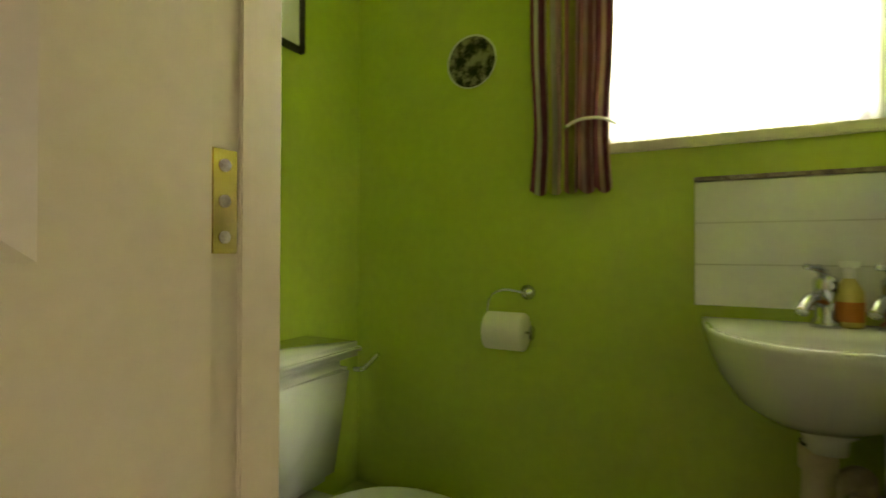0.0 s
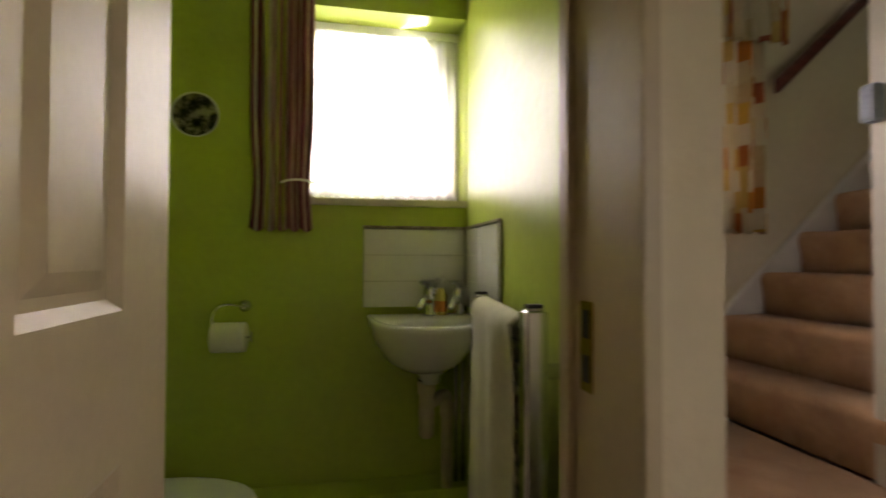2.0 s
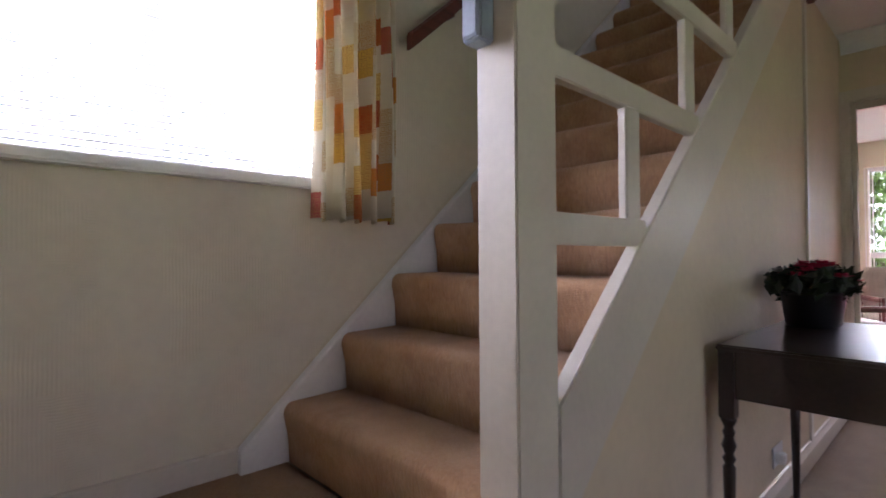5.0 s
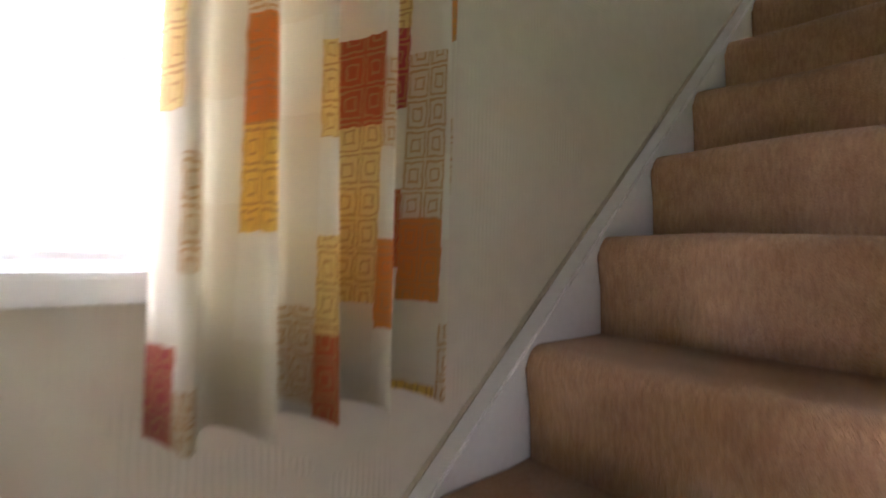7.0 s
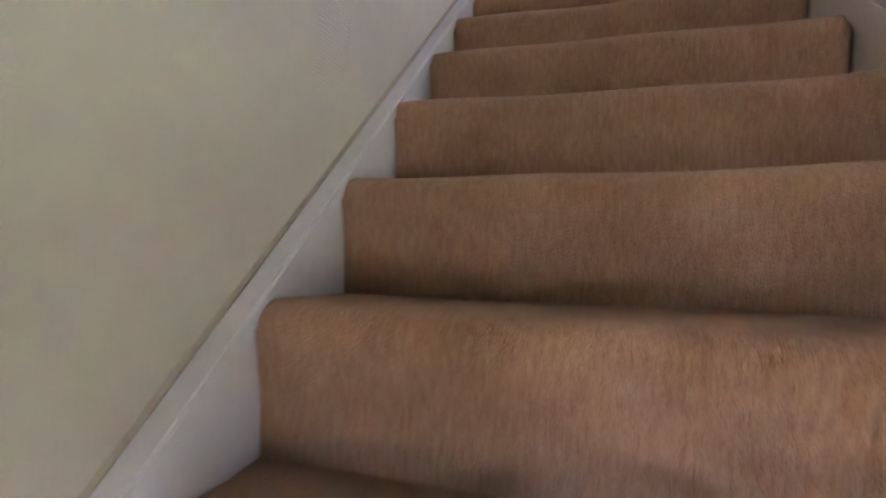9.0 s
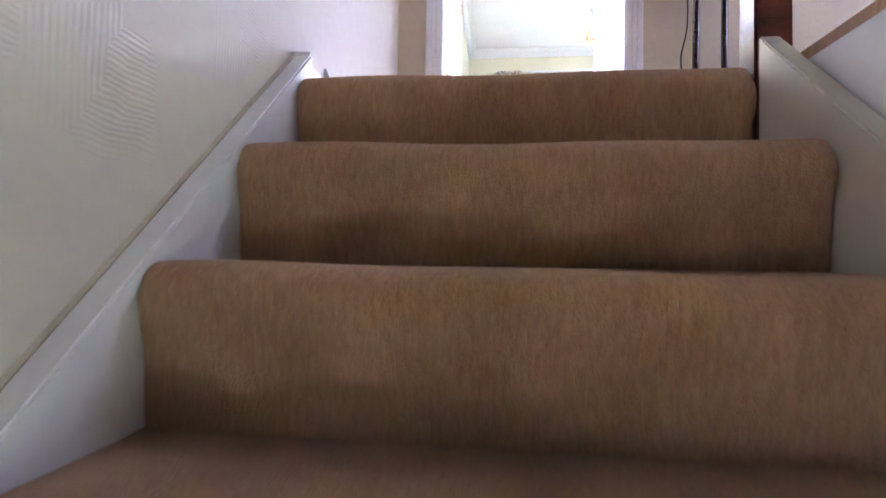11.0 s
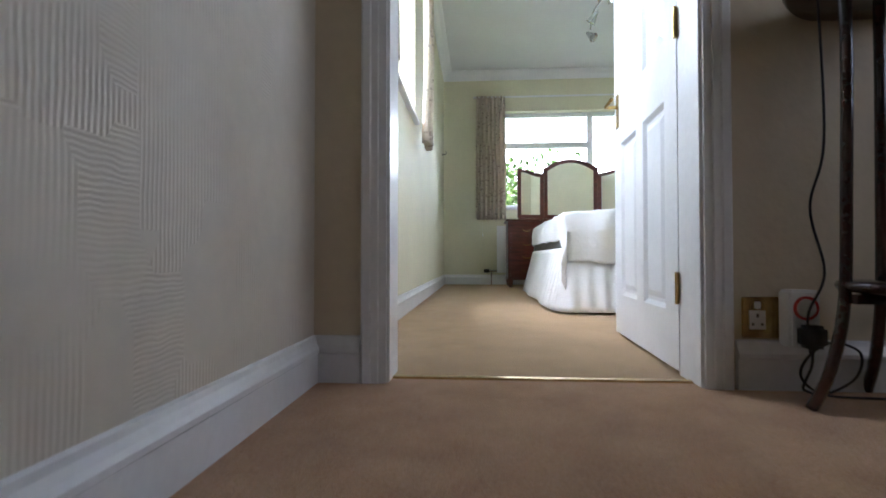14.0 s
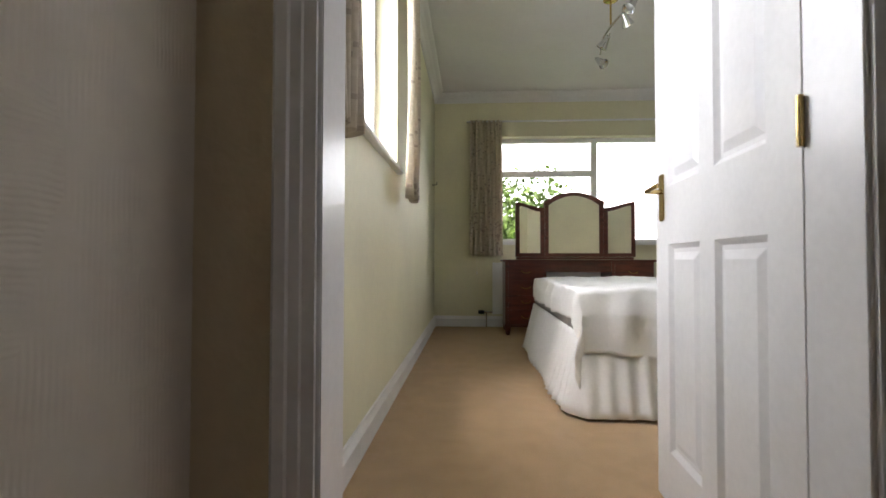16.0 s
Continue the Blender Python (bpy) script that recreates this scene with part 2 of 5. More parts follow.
BEDCLOTH = cloth_mat("beige_curtain_cotton", [(0, (0.68, 0.61, 0.50)), (0.55, (0.64, 0.57, 0.46)), (0.93, (0.48, 0.41, 0.33))], (0.055, 0.016), 0.3)


def net_mat():
    m = bpy.data.materials.new("white_net")
    m.use_nodes = True
    n, l = m.node_tree.nodes, m.node_tree.links
    d, t, p = (n.new("ShaderNodeBsdf" + k) for k in ("Diffuse", "Translucent", "Transparent"))
    d.inputs[0].default_value = t.inputs[0].default_value = (0.85, 0.85, 0.85, 1)
    m1, m2 = n.new("ShaderNodeMixShader"), n.new("ShaderNodeMixShader")
    m1.inputs[0].default_value, m2.inputs[0].default_value = 0.6, 0.45
    l.new(d.outputs[0], m1.inputs[1])
    l.new(t.outputs[0], m1.inputs[2])
    l.new(m1.outputs[0], m2.inputs[1])
    l.new(p.outputs[0], m2.inputs[2])
    l.new(m2.outputs[0], n["Material Output"].inputs[0])
    return m


NET = net_mat()


def comb_wallpaper(name, rgb, relief=0.18):
    """Embossed paper: blocks of upright ridges beside blocks of level ripples."""
    m = mat(name, rgb, 0.55, spread=0.04, scale=2)
    n, l = m.node_tree.nodes, m.node_tree.links
    b = n["Principled BSDF"]
    tc = n.new("ShaderNodeTexCoord")
    mp0 = n.new("ShaderNodeMapping")
    mp0.inputs["Scale"].default_value = (9, 9, 5.5)
    vor = n.new("ShaderNodeTexVoronoi")
    vor.distance = "CHEBYCHEV"
    vor.inputs["Scale"].default_value = 1.0
    l.new(tc.outputs["Object"], mp0.inputs[0])
    l.new(mp0.outputs[0], vor.inputs["Vector"])
    tell = n.new("ShaderNodeSeparateColor")
    l.new(vor.outputs["Color"], tell.inputs[0])

    def gate(lo, hi):
        r = n.new("ShaderNodeMapRange")
        r.inputs[1].default_value, r.inputs[2].default_value = lo, hi
        l.new(tell.outputs[0], r.inputs[0])
        return r.outputs[0]

    def times(a, c):
        q = n.new("ShaderNodeMath")
        q.operation = "MULTIPLY"
        l.new(a, q.inputs[0])
        l.new(c, q.inputs[1])
        return q.outputs[0]
    up, flat, fade = n.new("ShaderNodeTexWave"), n.new("ShaderNodeTexWave"), n.new("ShaderNodeTexNoise")
    up.bands_direction, flat.bands_direction = "X", "Z"
    up.inputs["Scale"].default_value, up.inputs["Distortion"].default_value, up.inputs["Detail"].default_value, up.inputs["Detail Scale"].default_value = 34, 3.0, 2, 0.35
    flat.inputs["Scale"].default_value, flat.inputs["Distortion"].default_value, flat.inputs["Detail"].default_value, flat.inputs["Detail Scale"].default_value = 40, 6.0, 2, 0.5
    fade.inputs["Scale"].default_value = 9
    for q in (up, flat, fade):
        l.new(tc.outputs["Object"], q.inputs["Vector"])
    a_ = times(times(up.outputs["Fac"], gate(0.50, 0.60)), fade.outputs[0])
    b_ = times(times(flat.outputs["Fac"], gate(0.16, 0.06)), fade.outputs[0])
    add = n.new("ShaderNodeMath")
    l.new(a_, add.inputs[0])
    l.new(b_, add.inputs[1])
    bp = n.new("ShaderNodeBump")
    bp.inputs["Strength"].default_value, bp.inputs["Distance"].default_value = relief, 0.005
    l.new(add.outputs[0], bp.inputs["Height"])
    l.new(bp.outputs[0], b.inputs["Normal"])
    return m


PAPERWALL = comb_wallpaper("embossed_wallpaper", (0.67, 0.60, 0.49), 0.3)


# ---------------------------------------------------------------- mesh helpers
def box(bm, x0, x1, y0, y1, z0, z1):
    r = bmesh.ops.create_cube(bm, size=1)
    m = Matrix.Translation(((x0 + x1) / 2, (y0 + y1) / 2, (z0 + z1) / 2)) @ Matrix.Diagonal((abs(x1 - x0), abs(y1 - y0), abs(z1 - z0), 1))
    bmesh.ops.transform(bm, matrix=m, verts=r["verts"])
    return r["verts"]


def bevel(bm, w=0.004, seg=2):
    bmesh.ops.bevel(bm, geom=bm.edges[:], offset=w, segments=seg, affect="EDGES", clamp_overlap=True)
    return bm


def boxes(*bs, w=0.0, seg=2):
    bm = bmesh.new()
    for b in bs:
        box(bm, *b)
    if w:
        bevel(bm, w, seg)
    return bm


def prism(pts, axis, a, c, w=0.0):
    """A flat outline drawn in the other two axes, pushed from a to c along axis."""
    bm = bmesh.new()

    def place(p, s):
        return {"x": (s, p[0], p[1]), "y": (p[0], s, p[1]), "z": (p[0], p[1], s)}[axis]
    lo, hi = [bm.verts.new(place(p, a)) for p in pts], [bm.verts.new(place(p, c)) for p in pts]
    bm.faces.new(lo)
    bm.faces.new(hi)
    for i in range(len(pts)):
        j = (i + 1) % len(pts)
        bm.faces.new((lo[i], lo[j], hi[j], hi[i]))
    bmesh.ops.recalc_face_normals(bm, faces=bm.faces)
    if w:
        bevel(bm, w)
    return bm


def lathe(profile, centre=(0, 0, 0), seg=28, axis="z", squash=(1, 1)):
    """A turned shape from (radius, height) pairs."""
    bm = bmesh.new()
    rings = []
    for r, h in profile:
        ring = []
        for i in range(seg):
            a = 2 * math.pi * i / seg
            u, v = max(r, 1e-4) * math.cos(a) * squash[0], max(r, 1e-4) * math.sin(a) * squash[1]
            p = {"z": (u, v, h), "y": (u, h, v), "x": (h, u, v)}[axis]
            ring.append(bm.verts.new(Vector(centre) + Vector(p)))
        rings.append(ring)
    for a, b in zip(rings, rings[1:]):
        for i in range(seg):
            j = (i + 1) % seg
            bm.faces.new((a[i], a[j], b[j], b[i]))
    bm.faces.new(rings[0])
    bm.faces.new(rings[-1])
    bmesh.ops.recalc_face_normals(bm, faces=bm.faces)
    return bm


def tube(points, radius, seg=10, bm=None):
    """A round bar through the points; radius is one number or one a point."""
    bm = bm or bmesh.new()
    pts = [Vector(p) for p in points]
    rad = radius if isinstance(radius, (list, tuple)) else [radius] * len(pts)
    rings = []
    ref = Vector((0.31, 0.17, 0.93))
    for i, p in enumerate(pts):
        d = (pts[min(i + 1, len(pts) - 1)] - pts[max(i - 1, 0)]).normalized()
        if abs(d.dot(ref)) > 0.97:
            ref = Vector((0.9, 0.3, 0.1))
        u = d.cross(ref).normalized()
        v = d.cross(u)
        rings.append([bm.verts.new(p + rad[i] * (math.cos(2 * math.pi * k / seg) * u + math.sin(2 * math.pi * k / seg) * v)) for k in range(seg)])
    for a, b in zip(rings, rings[1:]):
        for k in range(seg):
            bm.faces.new((a[k], a[(k + 1) % seg], b[(k + 1) % seg], b[k]))
    bm.faces.new(rings[0])
    bm.faces.new(rings[-1])
    bmesh.ops.recalc_face_normals(bm, faces=bm.faces)
    return bm


def bend(points, n=8):
    """A smooth line through the points."""
    p = [Vector(q) for q in points]
    out = []
    for i in range(len(p) - 1):
        a, b, c, d = p[max(i - 1, 0)], p[i], p[i + 1], p[min(i + 2, len(p) - 1)]
        for k in range(n):
            t = k / n
            out.append(0.5 * ((2 * b) + (c - a) * t + (2 * a - 5 * b + 4 * c - d) * t * t + (3 * b - a - 3 * c + d) * t ** 3))
    return out + [p[-1]]


def mesh_of(name, bm, material, smooth=False):
    me = bpy.data.meshes.new(name)
    bm.to_mesh(me)
    bm.free()
    me.materials.append(material)
    if smooth:
        for f in me.polygons:
            f.use_smooth = True
    return me


def part(name, bm, material, parent, label="", smooth=False):
    ob = new(name, mesh_of(name, bm, material, smooth))
    ob.parent = parent
    if label:
        tagged(ob, label)
    return ob


def thing(name, label, category, at=(0, 0, 0), group="", kind=""):
    ob = new(name)
    ob.location = at
    ob.empty_display_size = 0.05
    return tagged(ob, label, category, group, kind)


def solo(name, bm, material, label, category, smooth=False, group="", kind=""):
    return tagged(new(name, mesh_of(name, bm, material, smooth)), label, category, group, kind)


def setting(name, bm, material, label, category, smooth=False):
    return solo(name, bm, material, label, category, smooth, kind="structure")


def wall(name, axis, a, c, u0, u1, z0, z1, holes, material, label):
    """A wall from a to c along axis, u0..u1 along the other, with openings (u0, u1, z0, z1) cut through."""
    us = sorted({u0, u1, *[h[i] for h in holes for i in (0, 1)]})
    zs = sorted({z0, z1, *[h[i] for h in holes for i in (2, 3)]})
    bm = bmesh.new()
    for p, q in zip(us, us[1:]):
        for r, s in zip(zs, zs[1:]):
            mu, mz = (p + q) / 2, (r + s) / 2
            if any(h[0] < mu < h[1] and h[2] < mz < h[3] for h in holes):
                continue
            box(bm, *((p, q, a, c, r, s) if axis == "y" else (a, c, p, q, r, s)))
    bmesh.ops.remove_doubles(bm, verts=bm.verts, dist=0.0005)
    inner = {}
    for f in bm.faces:
        k = tuple(round(v, 3) for v in f.calc_center_median())
        inner.setdefault(k, []).append(f)
    bmesh.ops.delete(bm, geom=[f for fs in inner.values() if len(fs) > 1 for f in fs], context="FACES")
    return setting(name, bm, material, label, "wall")


def curtain(name, p0, p1, z0, z1, folds, depth, material, label, seed=0, gather=0.0, parent=None, waist=None, category="curtain", thick=0.003, jitter=0.3):
    """A hanging pleated cloth from p0 to p1 (plan points), with its own length as the weave's coordinate."""
    rnd = random.Random(seed)
    nu, nz = folds * 12, 26
    p0, p1 = Vector((*p0, 0)), Vector((*p1, 0))
    along = p1 - p0
    normal = Vector((along.y, -along.x, 0)).normalized()
    amp = [rnd.uniform(1 - jitter, 1 + jitter) for _ in range(folds + 2)]
    offs = [rnd.uniform(-0.25, 0.25) for _ in range(folds + 2)]
    bm = bmesh.new()
    uvl = bm.loops.layers.uv.new("UVMap")
    grid, length = [], [0.0]
    for i in range(nu + 1):
        s = i / nu
        col = []
        for j in range(nz + 1):
            h = j / nz
            k = s * folds
            f = min(int(k), folds - 1)
            a = amp[f] * (1 - (k - f)) + amp[f + 1] * (k - f)
            o = offs[f] * (1 - (k - f)) + offs[f + 1] * (k - f)
            drift = 0.35 * math.sin(3.1 * h + seed + 2.0 * o)
            wavev = math.sin(2 * math.pi * (k + 0.25 * drift * (1 - h)) + o)
            wide = s
            if waist:
                pull = math.exp(-((h - waist[0]) / waist[1]) ** 2)
                wide = waist[2] + (s - waist[2]) * (1 - waist[3] * pull)
            if gather:
                wide = 0.5 + (wide - 0.5) * (1 - gather * h ** 3)
            q = p0 + along * wide + normal * (depth * a * wavev * (0.72 + 0.28 * (1 - h)) + depth * 0.25 * math.sin(9 * s + 4 * h + seed))
            z = z0 + (z1 - z0) * h + 0.006 * math.sin(2 * math.pi * k + 1) * (1 - h)
            col.append(bm.verts.new((q.x, q.y, z)))
        grid.append(col)
        if i:
            length.append(length[-1] + (grid[i][0].co - grid[i - 1][0].co).length)
    for i in range(nu):
        for j in range(nz):
            f = bm.faces.new((grid[i][j], grid[i + 1][j], grid[i + 1][j + 1], grid[i][j + 1]))
            for lp, (a, b) in zip(f.loops, ((i, j), (i + 1, j), (i + 1, j + 1), (i, j + 1))):
                lp[uvl].uv = (length[a] + 5 + seed * 0.31, grid[a][b].co.z)
    me = mesh_of(name, bm, material, True)
    ob = new(name, me)
    sd = ob.modifiers.new("thickness", "SOLIDIFY")
    sd.thickness = thick
    if parent:
        ob.parent = parent
        tagged(ob, label)
    else:
        tagged(ob, label, category)
    return ob


def moulding(profile, line, name, material, parent=None, label="", category="skirting board"):
    """A moulded strip: profile of (out, up) pairs swept along a plan line with mitred corners; out lies to the right of travel."""
    bm = bmesh.new()
    pts = [Vector(p) for p in line]
    rings = []
    for i, p in enumerate(pts):
        d0 = (p - pts[i - 1]).normalized() if i else (pts[1] - p).normalized()
        d1 = (pts[i + 1] - p).normalized() if i + 1 < len(pts) else d0
        n0, n1 = Vector((d0.y, -d0.x, 0)).normalized(), Vector((d1.y, -d1.x, 0)).normalized()
        n = (n0 + n1) / (1 + n0.dot(n1))
        rings.append([bm.verts.new(p + n * o + Vector((0, 0, u))) for o, u in profile])
    m = len(profile)
    for a, b in zip(rings, rings[1:]):
        for k in range(m):
            bm.faces.new((a[k], a[(k + 1) % m], b[(k + 1) % m], b[k]))
    bm.faces.new(rings[0])
    bm.faces.new(rings[-1])
    bmesh.ops.recalc_face_normals(bm, faces=bm.faces)
    if parent:
        return part(name, bm, material, parent)
    return setting(name, bm, material, label, category)


SKIRT = [(0, 0), (0.017, 0), (0.017, 0.078), (0.022, 0.082), (0.022, 0.092), (0.016, 0.100), (0.010, 0.112), (0.008, 0.122), (0, 0.125)]
ARCH = [(0, 0), (0.013, 0.0), (0.013, 0.020), (0.017, 0.023), (0.017, 0.040), (0.021, 0.044), (0.021, 0.062), (0.015, 0.068), (0, 0.068)]


def door_leaf(width, height, material, handle_side_handles=True, name="door", label="", hinges=(0.2, 1.0, 1.75), handle_z=0.96, mid=0.09):
    """A six-panel moulded door: hinge at the origin, leaf along +x, thickness in y from -0.035 to 0."""
    d = thing(name, label, "door", kind="structure")
    cols = [(0.115, (width - mid) / 2), ((width + mid) / 2, width - 0.115)]
    rows_ = [(0.17, 0.81), (0.99, 1.62), (1.71, height - 0.1)]
    zs = [0.004, rows_[0][0], rows_[0][1], rows_[1][0], rows_[1][1], rows_[2][0], rows_[2][1], height]
    bm = bmesh.new()
    xs = [0, cols[0][0], cols[0][1], cols[1][0], cols[1][1], width]
    for i in range(5):
        for j in range(7):
            if i in (1, 3) and j in (1, 3, 5):
                continue
            box(bm, xs[i], xs[i + 1], -0.035, 0, zs[j], zs[j + 1])
    bmesh.ops.remove_doubles(bm, verts=bm.verts, dist=0.0005)
    same = {}
    for f in bm.faces:
        same.setdefault(tuple(round(v, 3) for v in f.calc_center_median()), []).append(f)
    bmesh.ops.delete(bm, geom=[f for fs in same.values() if len(fs) > 1 for f in fs], context="FACES")
    part("frame", bm, material, d)
    for x0, x1 in cols:
        for z0, z1 in rows_:
            bm = bmesh.new()
            for s in (1, -1):
                y_face, y_deep, y_top = (0, -0.012, -0.003) if s > 0 else (-0.035, -0.023, -0.032)
                steps = [(0.0, y_face), (0.014, y_deep), (0.026, y_deep), (0.048, y_top)]
                loops_ = []
                for o, y in steps:
                    loops_.append([bm.verts.new(v) for v in ((x0 + o, y, z0 + o), (x1 - o, y, z0 + o), (x1 - o, y, z1 - o), (x0 + o, y, z1 - o))])
                for a, b in zip(loops_, loops_[1:]):
                    for k in range(4):
                        bm.faces.new((a[k], a[(k + 1) % 4], b[(k + 1) % 4], b[k]))
                bm.faces.new(loops_[-1])
            bmesh.ops.recalc_face_normals(bm, faces=bm.faces)
            part("panel", bm, material, d)
    for s in (1, -1):
        y = 0.0 if s > 0 else -0.035
        plate = part("handle_plate", boxes((width - 0.085, width - 0.045, min(y, y + s * 0.006), max(y, y + s * 0.006), handle_z - 0.075, handle_z + 0.075), w=0.003), BRASS, d, "brass lever handle plate")
        part("lever", tube(bend([(width - 0.065, y, handle_z + 0.02), (width - 0.065, y + s * 0.045, handle_z + 0.02), (width - 0.085, y + s * 0.052, handle_z + 0.02), (width - 0.16, y + s * 0.046, handle_z + 0.026)], 5), 0.008), BRASS, plate, smooth=True)
    for z in hinges:
        h = part("hinge", boxes((-0.004, 0.0, -0.034, -0.001, z - 0.045, z + 0.045)), BRASS, d, "brass butt hinge")
        part("knuckle", tube([(-0.004, 0.005, z - 0.045), (-0.004, 0.005, z + 0.045)], 0.006), BRASS, h)
    return d


def door_frame(name, axis, a, c, u0, u1, z0, z1, material, label, arch_a=True, arch_c=True, c_latch=None):
    """Lining and architraves of a doorway in a wall from a to c along axis; clear opening u0..u1, z0..z1."""
    d = thing(name, label, "door frame", kind="structure")

    def b(u_0, u_1, v0, v1, p, q):
        return (u_0, u_1, v0, v1, p, q) if axis == "y" else (v0, v1, u_0, u_1, p, q)
    e = 0.004
    part("jamb", boxes(b(u0 - 0.025, u0, a - e, c + e, z0, z1), w=0.002), material, d)
    part("jamb", boxes(b(u1, u1 + 0.025, a - e, (c_latch or c) + e, z0, z1), w=0.002), material, d)
    part("head", boxes(b(u0 - 0.025, u1 + 0.025, a - e, c + e, z1, z1 + 0.025), w=0.002), material, d)
    for on, y, s in ((arch_a, a, -1), (arch_c, c, 1)):
        if not on:
            continue
        for u, su in ((u0 - 0.008, -1), (u1 + 0.008, 1)):
            pts = [(u + su * w_, y + s * o) for o, w_ in ARCH]
            if axis == "x":
                pts = [(q, p) for p, q in pts]
            part("architrave", prism(pts, "z", z0, z1 + 0.076), material, d)
        part("architrave", boxes(b(u0 - 0.008, u1 + 0.008, min(y, y + s * 0.019), max(y, y + s * 0.019), z1 + 0.008, z1 + 0.076), w=0.003), material, d)
    return d


def window_unit(name, axis, a, u0, u1, z0, z1, label, mullions=(), transoms=(), material=None, glass=True):
    """A casement window with a frame 0.06 m deep; the outer face of the frame at a."""
    material = material or UPVC
    d = thing(name, label, "window", kind="structure")

    def b(p, q, r, s, deep=0.06, off=0.0):
        return (p, q, a + off, a + off + deep, r, s) if axis == "y" else (a + off, a + off + deep, p, q, r, s)
    f = 0.05
    for q in ((u0, u0 + f, z0, z1), (u1 - f, u1, z0, z1), (u0 + f, u1 - f, z0, z0 + f), (u0 + f, u1 - f, z1 - f, z1)):
        part("window_frame", boxes(b(*q), w=0.004), material, d)
    for m_ in mullions:
        part("mullion", boxes(b(m_ - 0.035, m_ + 0.035, z0 + f, z1 - f), w=0.004), material, d)
    for x0, x1, z in transoms:
        part("transom", boxes(b(x0, x1, z - 0.035, z + 0.035, 0.062, -0.001), w=0.004), material, d)
    if glass:
        g = part("pane", boxes(b(u0 + f - 0.005, u1 - f + 0.005, z0 + f - 0.005, z1 - f + 0.005, 0.006, 0.03)), GLASS, d)
        g.visible_shadow = False
    return d


# ---------------------------------------------------------------- large structure
WY = 0.06                            # face of the long outer wall
HF, PF, LF = -0.2, 0.2, 2.6          # hall floor, platform, landing floor
RISE, GO, SW = 0.2, 0.2197, -0.9     # riser, going, right side of the flight
WC_X0, WC_X1, WC_Y0, WC_Y1 = -2.43, -1.11, -1.202, -0.285
TOP = 5.34

setting("ground", boxes((-300, 300, -300, 300, -0.62, -0.5)), GRASS, "green lawn ground round the house", "ground")
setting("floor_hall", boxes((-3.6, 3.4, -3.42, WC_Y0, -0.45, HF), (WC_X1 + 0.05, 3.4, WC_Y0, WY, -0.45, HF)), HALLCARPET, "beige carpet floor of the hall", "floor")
setting("floor_cloakroom", boxes((WC_X0, WC_X1, WC_Y0, WC_Y1, -0.45, HF + 0.003)), CORK, "olive floor covering in the cloakroom", "floor")
setting("floor_lounge", boxes((3.4, 7.4, -4.2, 0.0, -0.45, HF - 0.001)), ROSECARPET, "rose carpet floor of the lounge", "floor")
setting("floor_landing", boxes((11 * GO + 0.078, 3.72, -2.6, WY, 2.3, LF), (-1.0, 11 * GO + 0.078, -2.6, -0.96, 2.3, LF)), CARPET, "tan carpet floor of the landing", "floor")
setting("floor_bedroom", boxes((3.72, 8.75, -3.6, WY, 2.3, LF - 0.003)), BEDCARPET, "pale tan carpet floor of the bedroom", "floor")
setting("threshold_strip", boxes((3.712, 3.735, -0.955, -0.148, LF - 0.002, LF + 0.006), w=0.002), BRASS, "thin brass carpet strip in the doorway", "threshold strip")

HW, BW = (-0.95, 0.28, 1.12, 2.02), (4.30, 5.80, 3.90, 5.02)
wall("wall_landing", "y", WY, 0.30, 2.25, 3.73, -0.45, TOP, [], PAPERWALL, "cream embossed wallpaper on the landing wall")
wall("wall_stairs", "y", WY, 0.30, WC_X1 + 0.05, 2.25, -0.45, TOP, [HW], PAPERWALL, "cream embossed wallpaper on the wall beside the stairs")
wall("wall_bedroom_side", "y", WY, 0.30, 3.73, 9.0, 2.3, TOP, [BW], BEDWALL, "pale primrose bedroom wall with a window")
EW = (-2.66, -0.66, 3.58, 4.83)
wall("wall_bedroom_end", "x", 8.75, 9.0, -3.6, WY, 2.3, TOP, [EW], BEDWALL, "pale primrose end wall of the bedroom")
wall("wall_bedroom_far", "y", -3.75, -3.6, 3.79, 9.0, 2.3, TOP, [], BEDWALL, "pale primrose bedroom wall beside the bed")
BD = (-0.955, -0.148)
wall("wall_bedroom_door", "x", 3.67, 3.79, -3.6, WY, LF - 0.3, TOP, [(BD[0] - 0.025, BD[1] + 0.025, LF - 0.31, 4.60)], CREAM, "cream wall with the bedroom doorway")
wall("wall_bedroom_door_inner", "x", 3.79, 3.80, -3.6, WY, LF - 0.003, TOP, [(BD[0] - 0.025, BD[1] + 0.025, LF - 0.01, 4.60)], BEDWALL, "pale primrose wall round the doorway")
wall("wall_landing_far", "y", -2.75, -2.6, -1.1, 3.67, 2.57, TOP, [(2.30, 3.40, 3.55, 4.65)], CREAM, "cream landing wall")
wall("wall_landing_end", "x", -1.12, -1.0, -2.6, WY, 2.57, TOP, [], CREAM, "cream wall above the hall")
setting("ceiling_upstairs", boxes((-1.2, 9.0, -3.75, 0.30, TOP, TOP + 0.15)), CEIL, "white upstairs ceiling", "ceiling")
setting("ceiling_hall", boxes((-3.6, 3.5, -3.42, -0.955, 2.27, 2.575), (11 * GO + 0.10, 3.5, -0.955, WY, 2.27, 2.575), (-1.06, -1.0, -0.955, WY, 2.27, 2.575)), CEIL, "white plaster hall ceiling", "ceiling")
setting("ceiling_cloakroom", boxes((-3.6, -1.06, -1.46, 0.0, 2.2, 2.57)), CEIL, "white cloakroom ceiling", "ceiling")

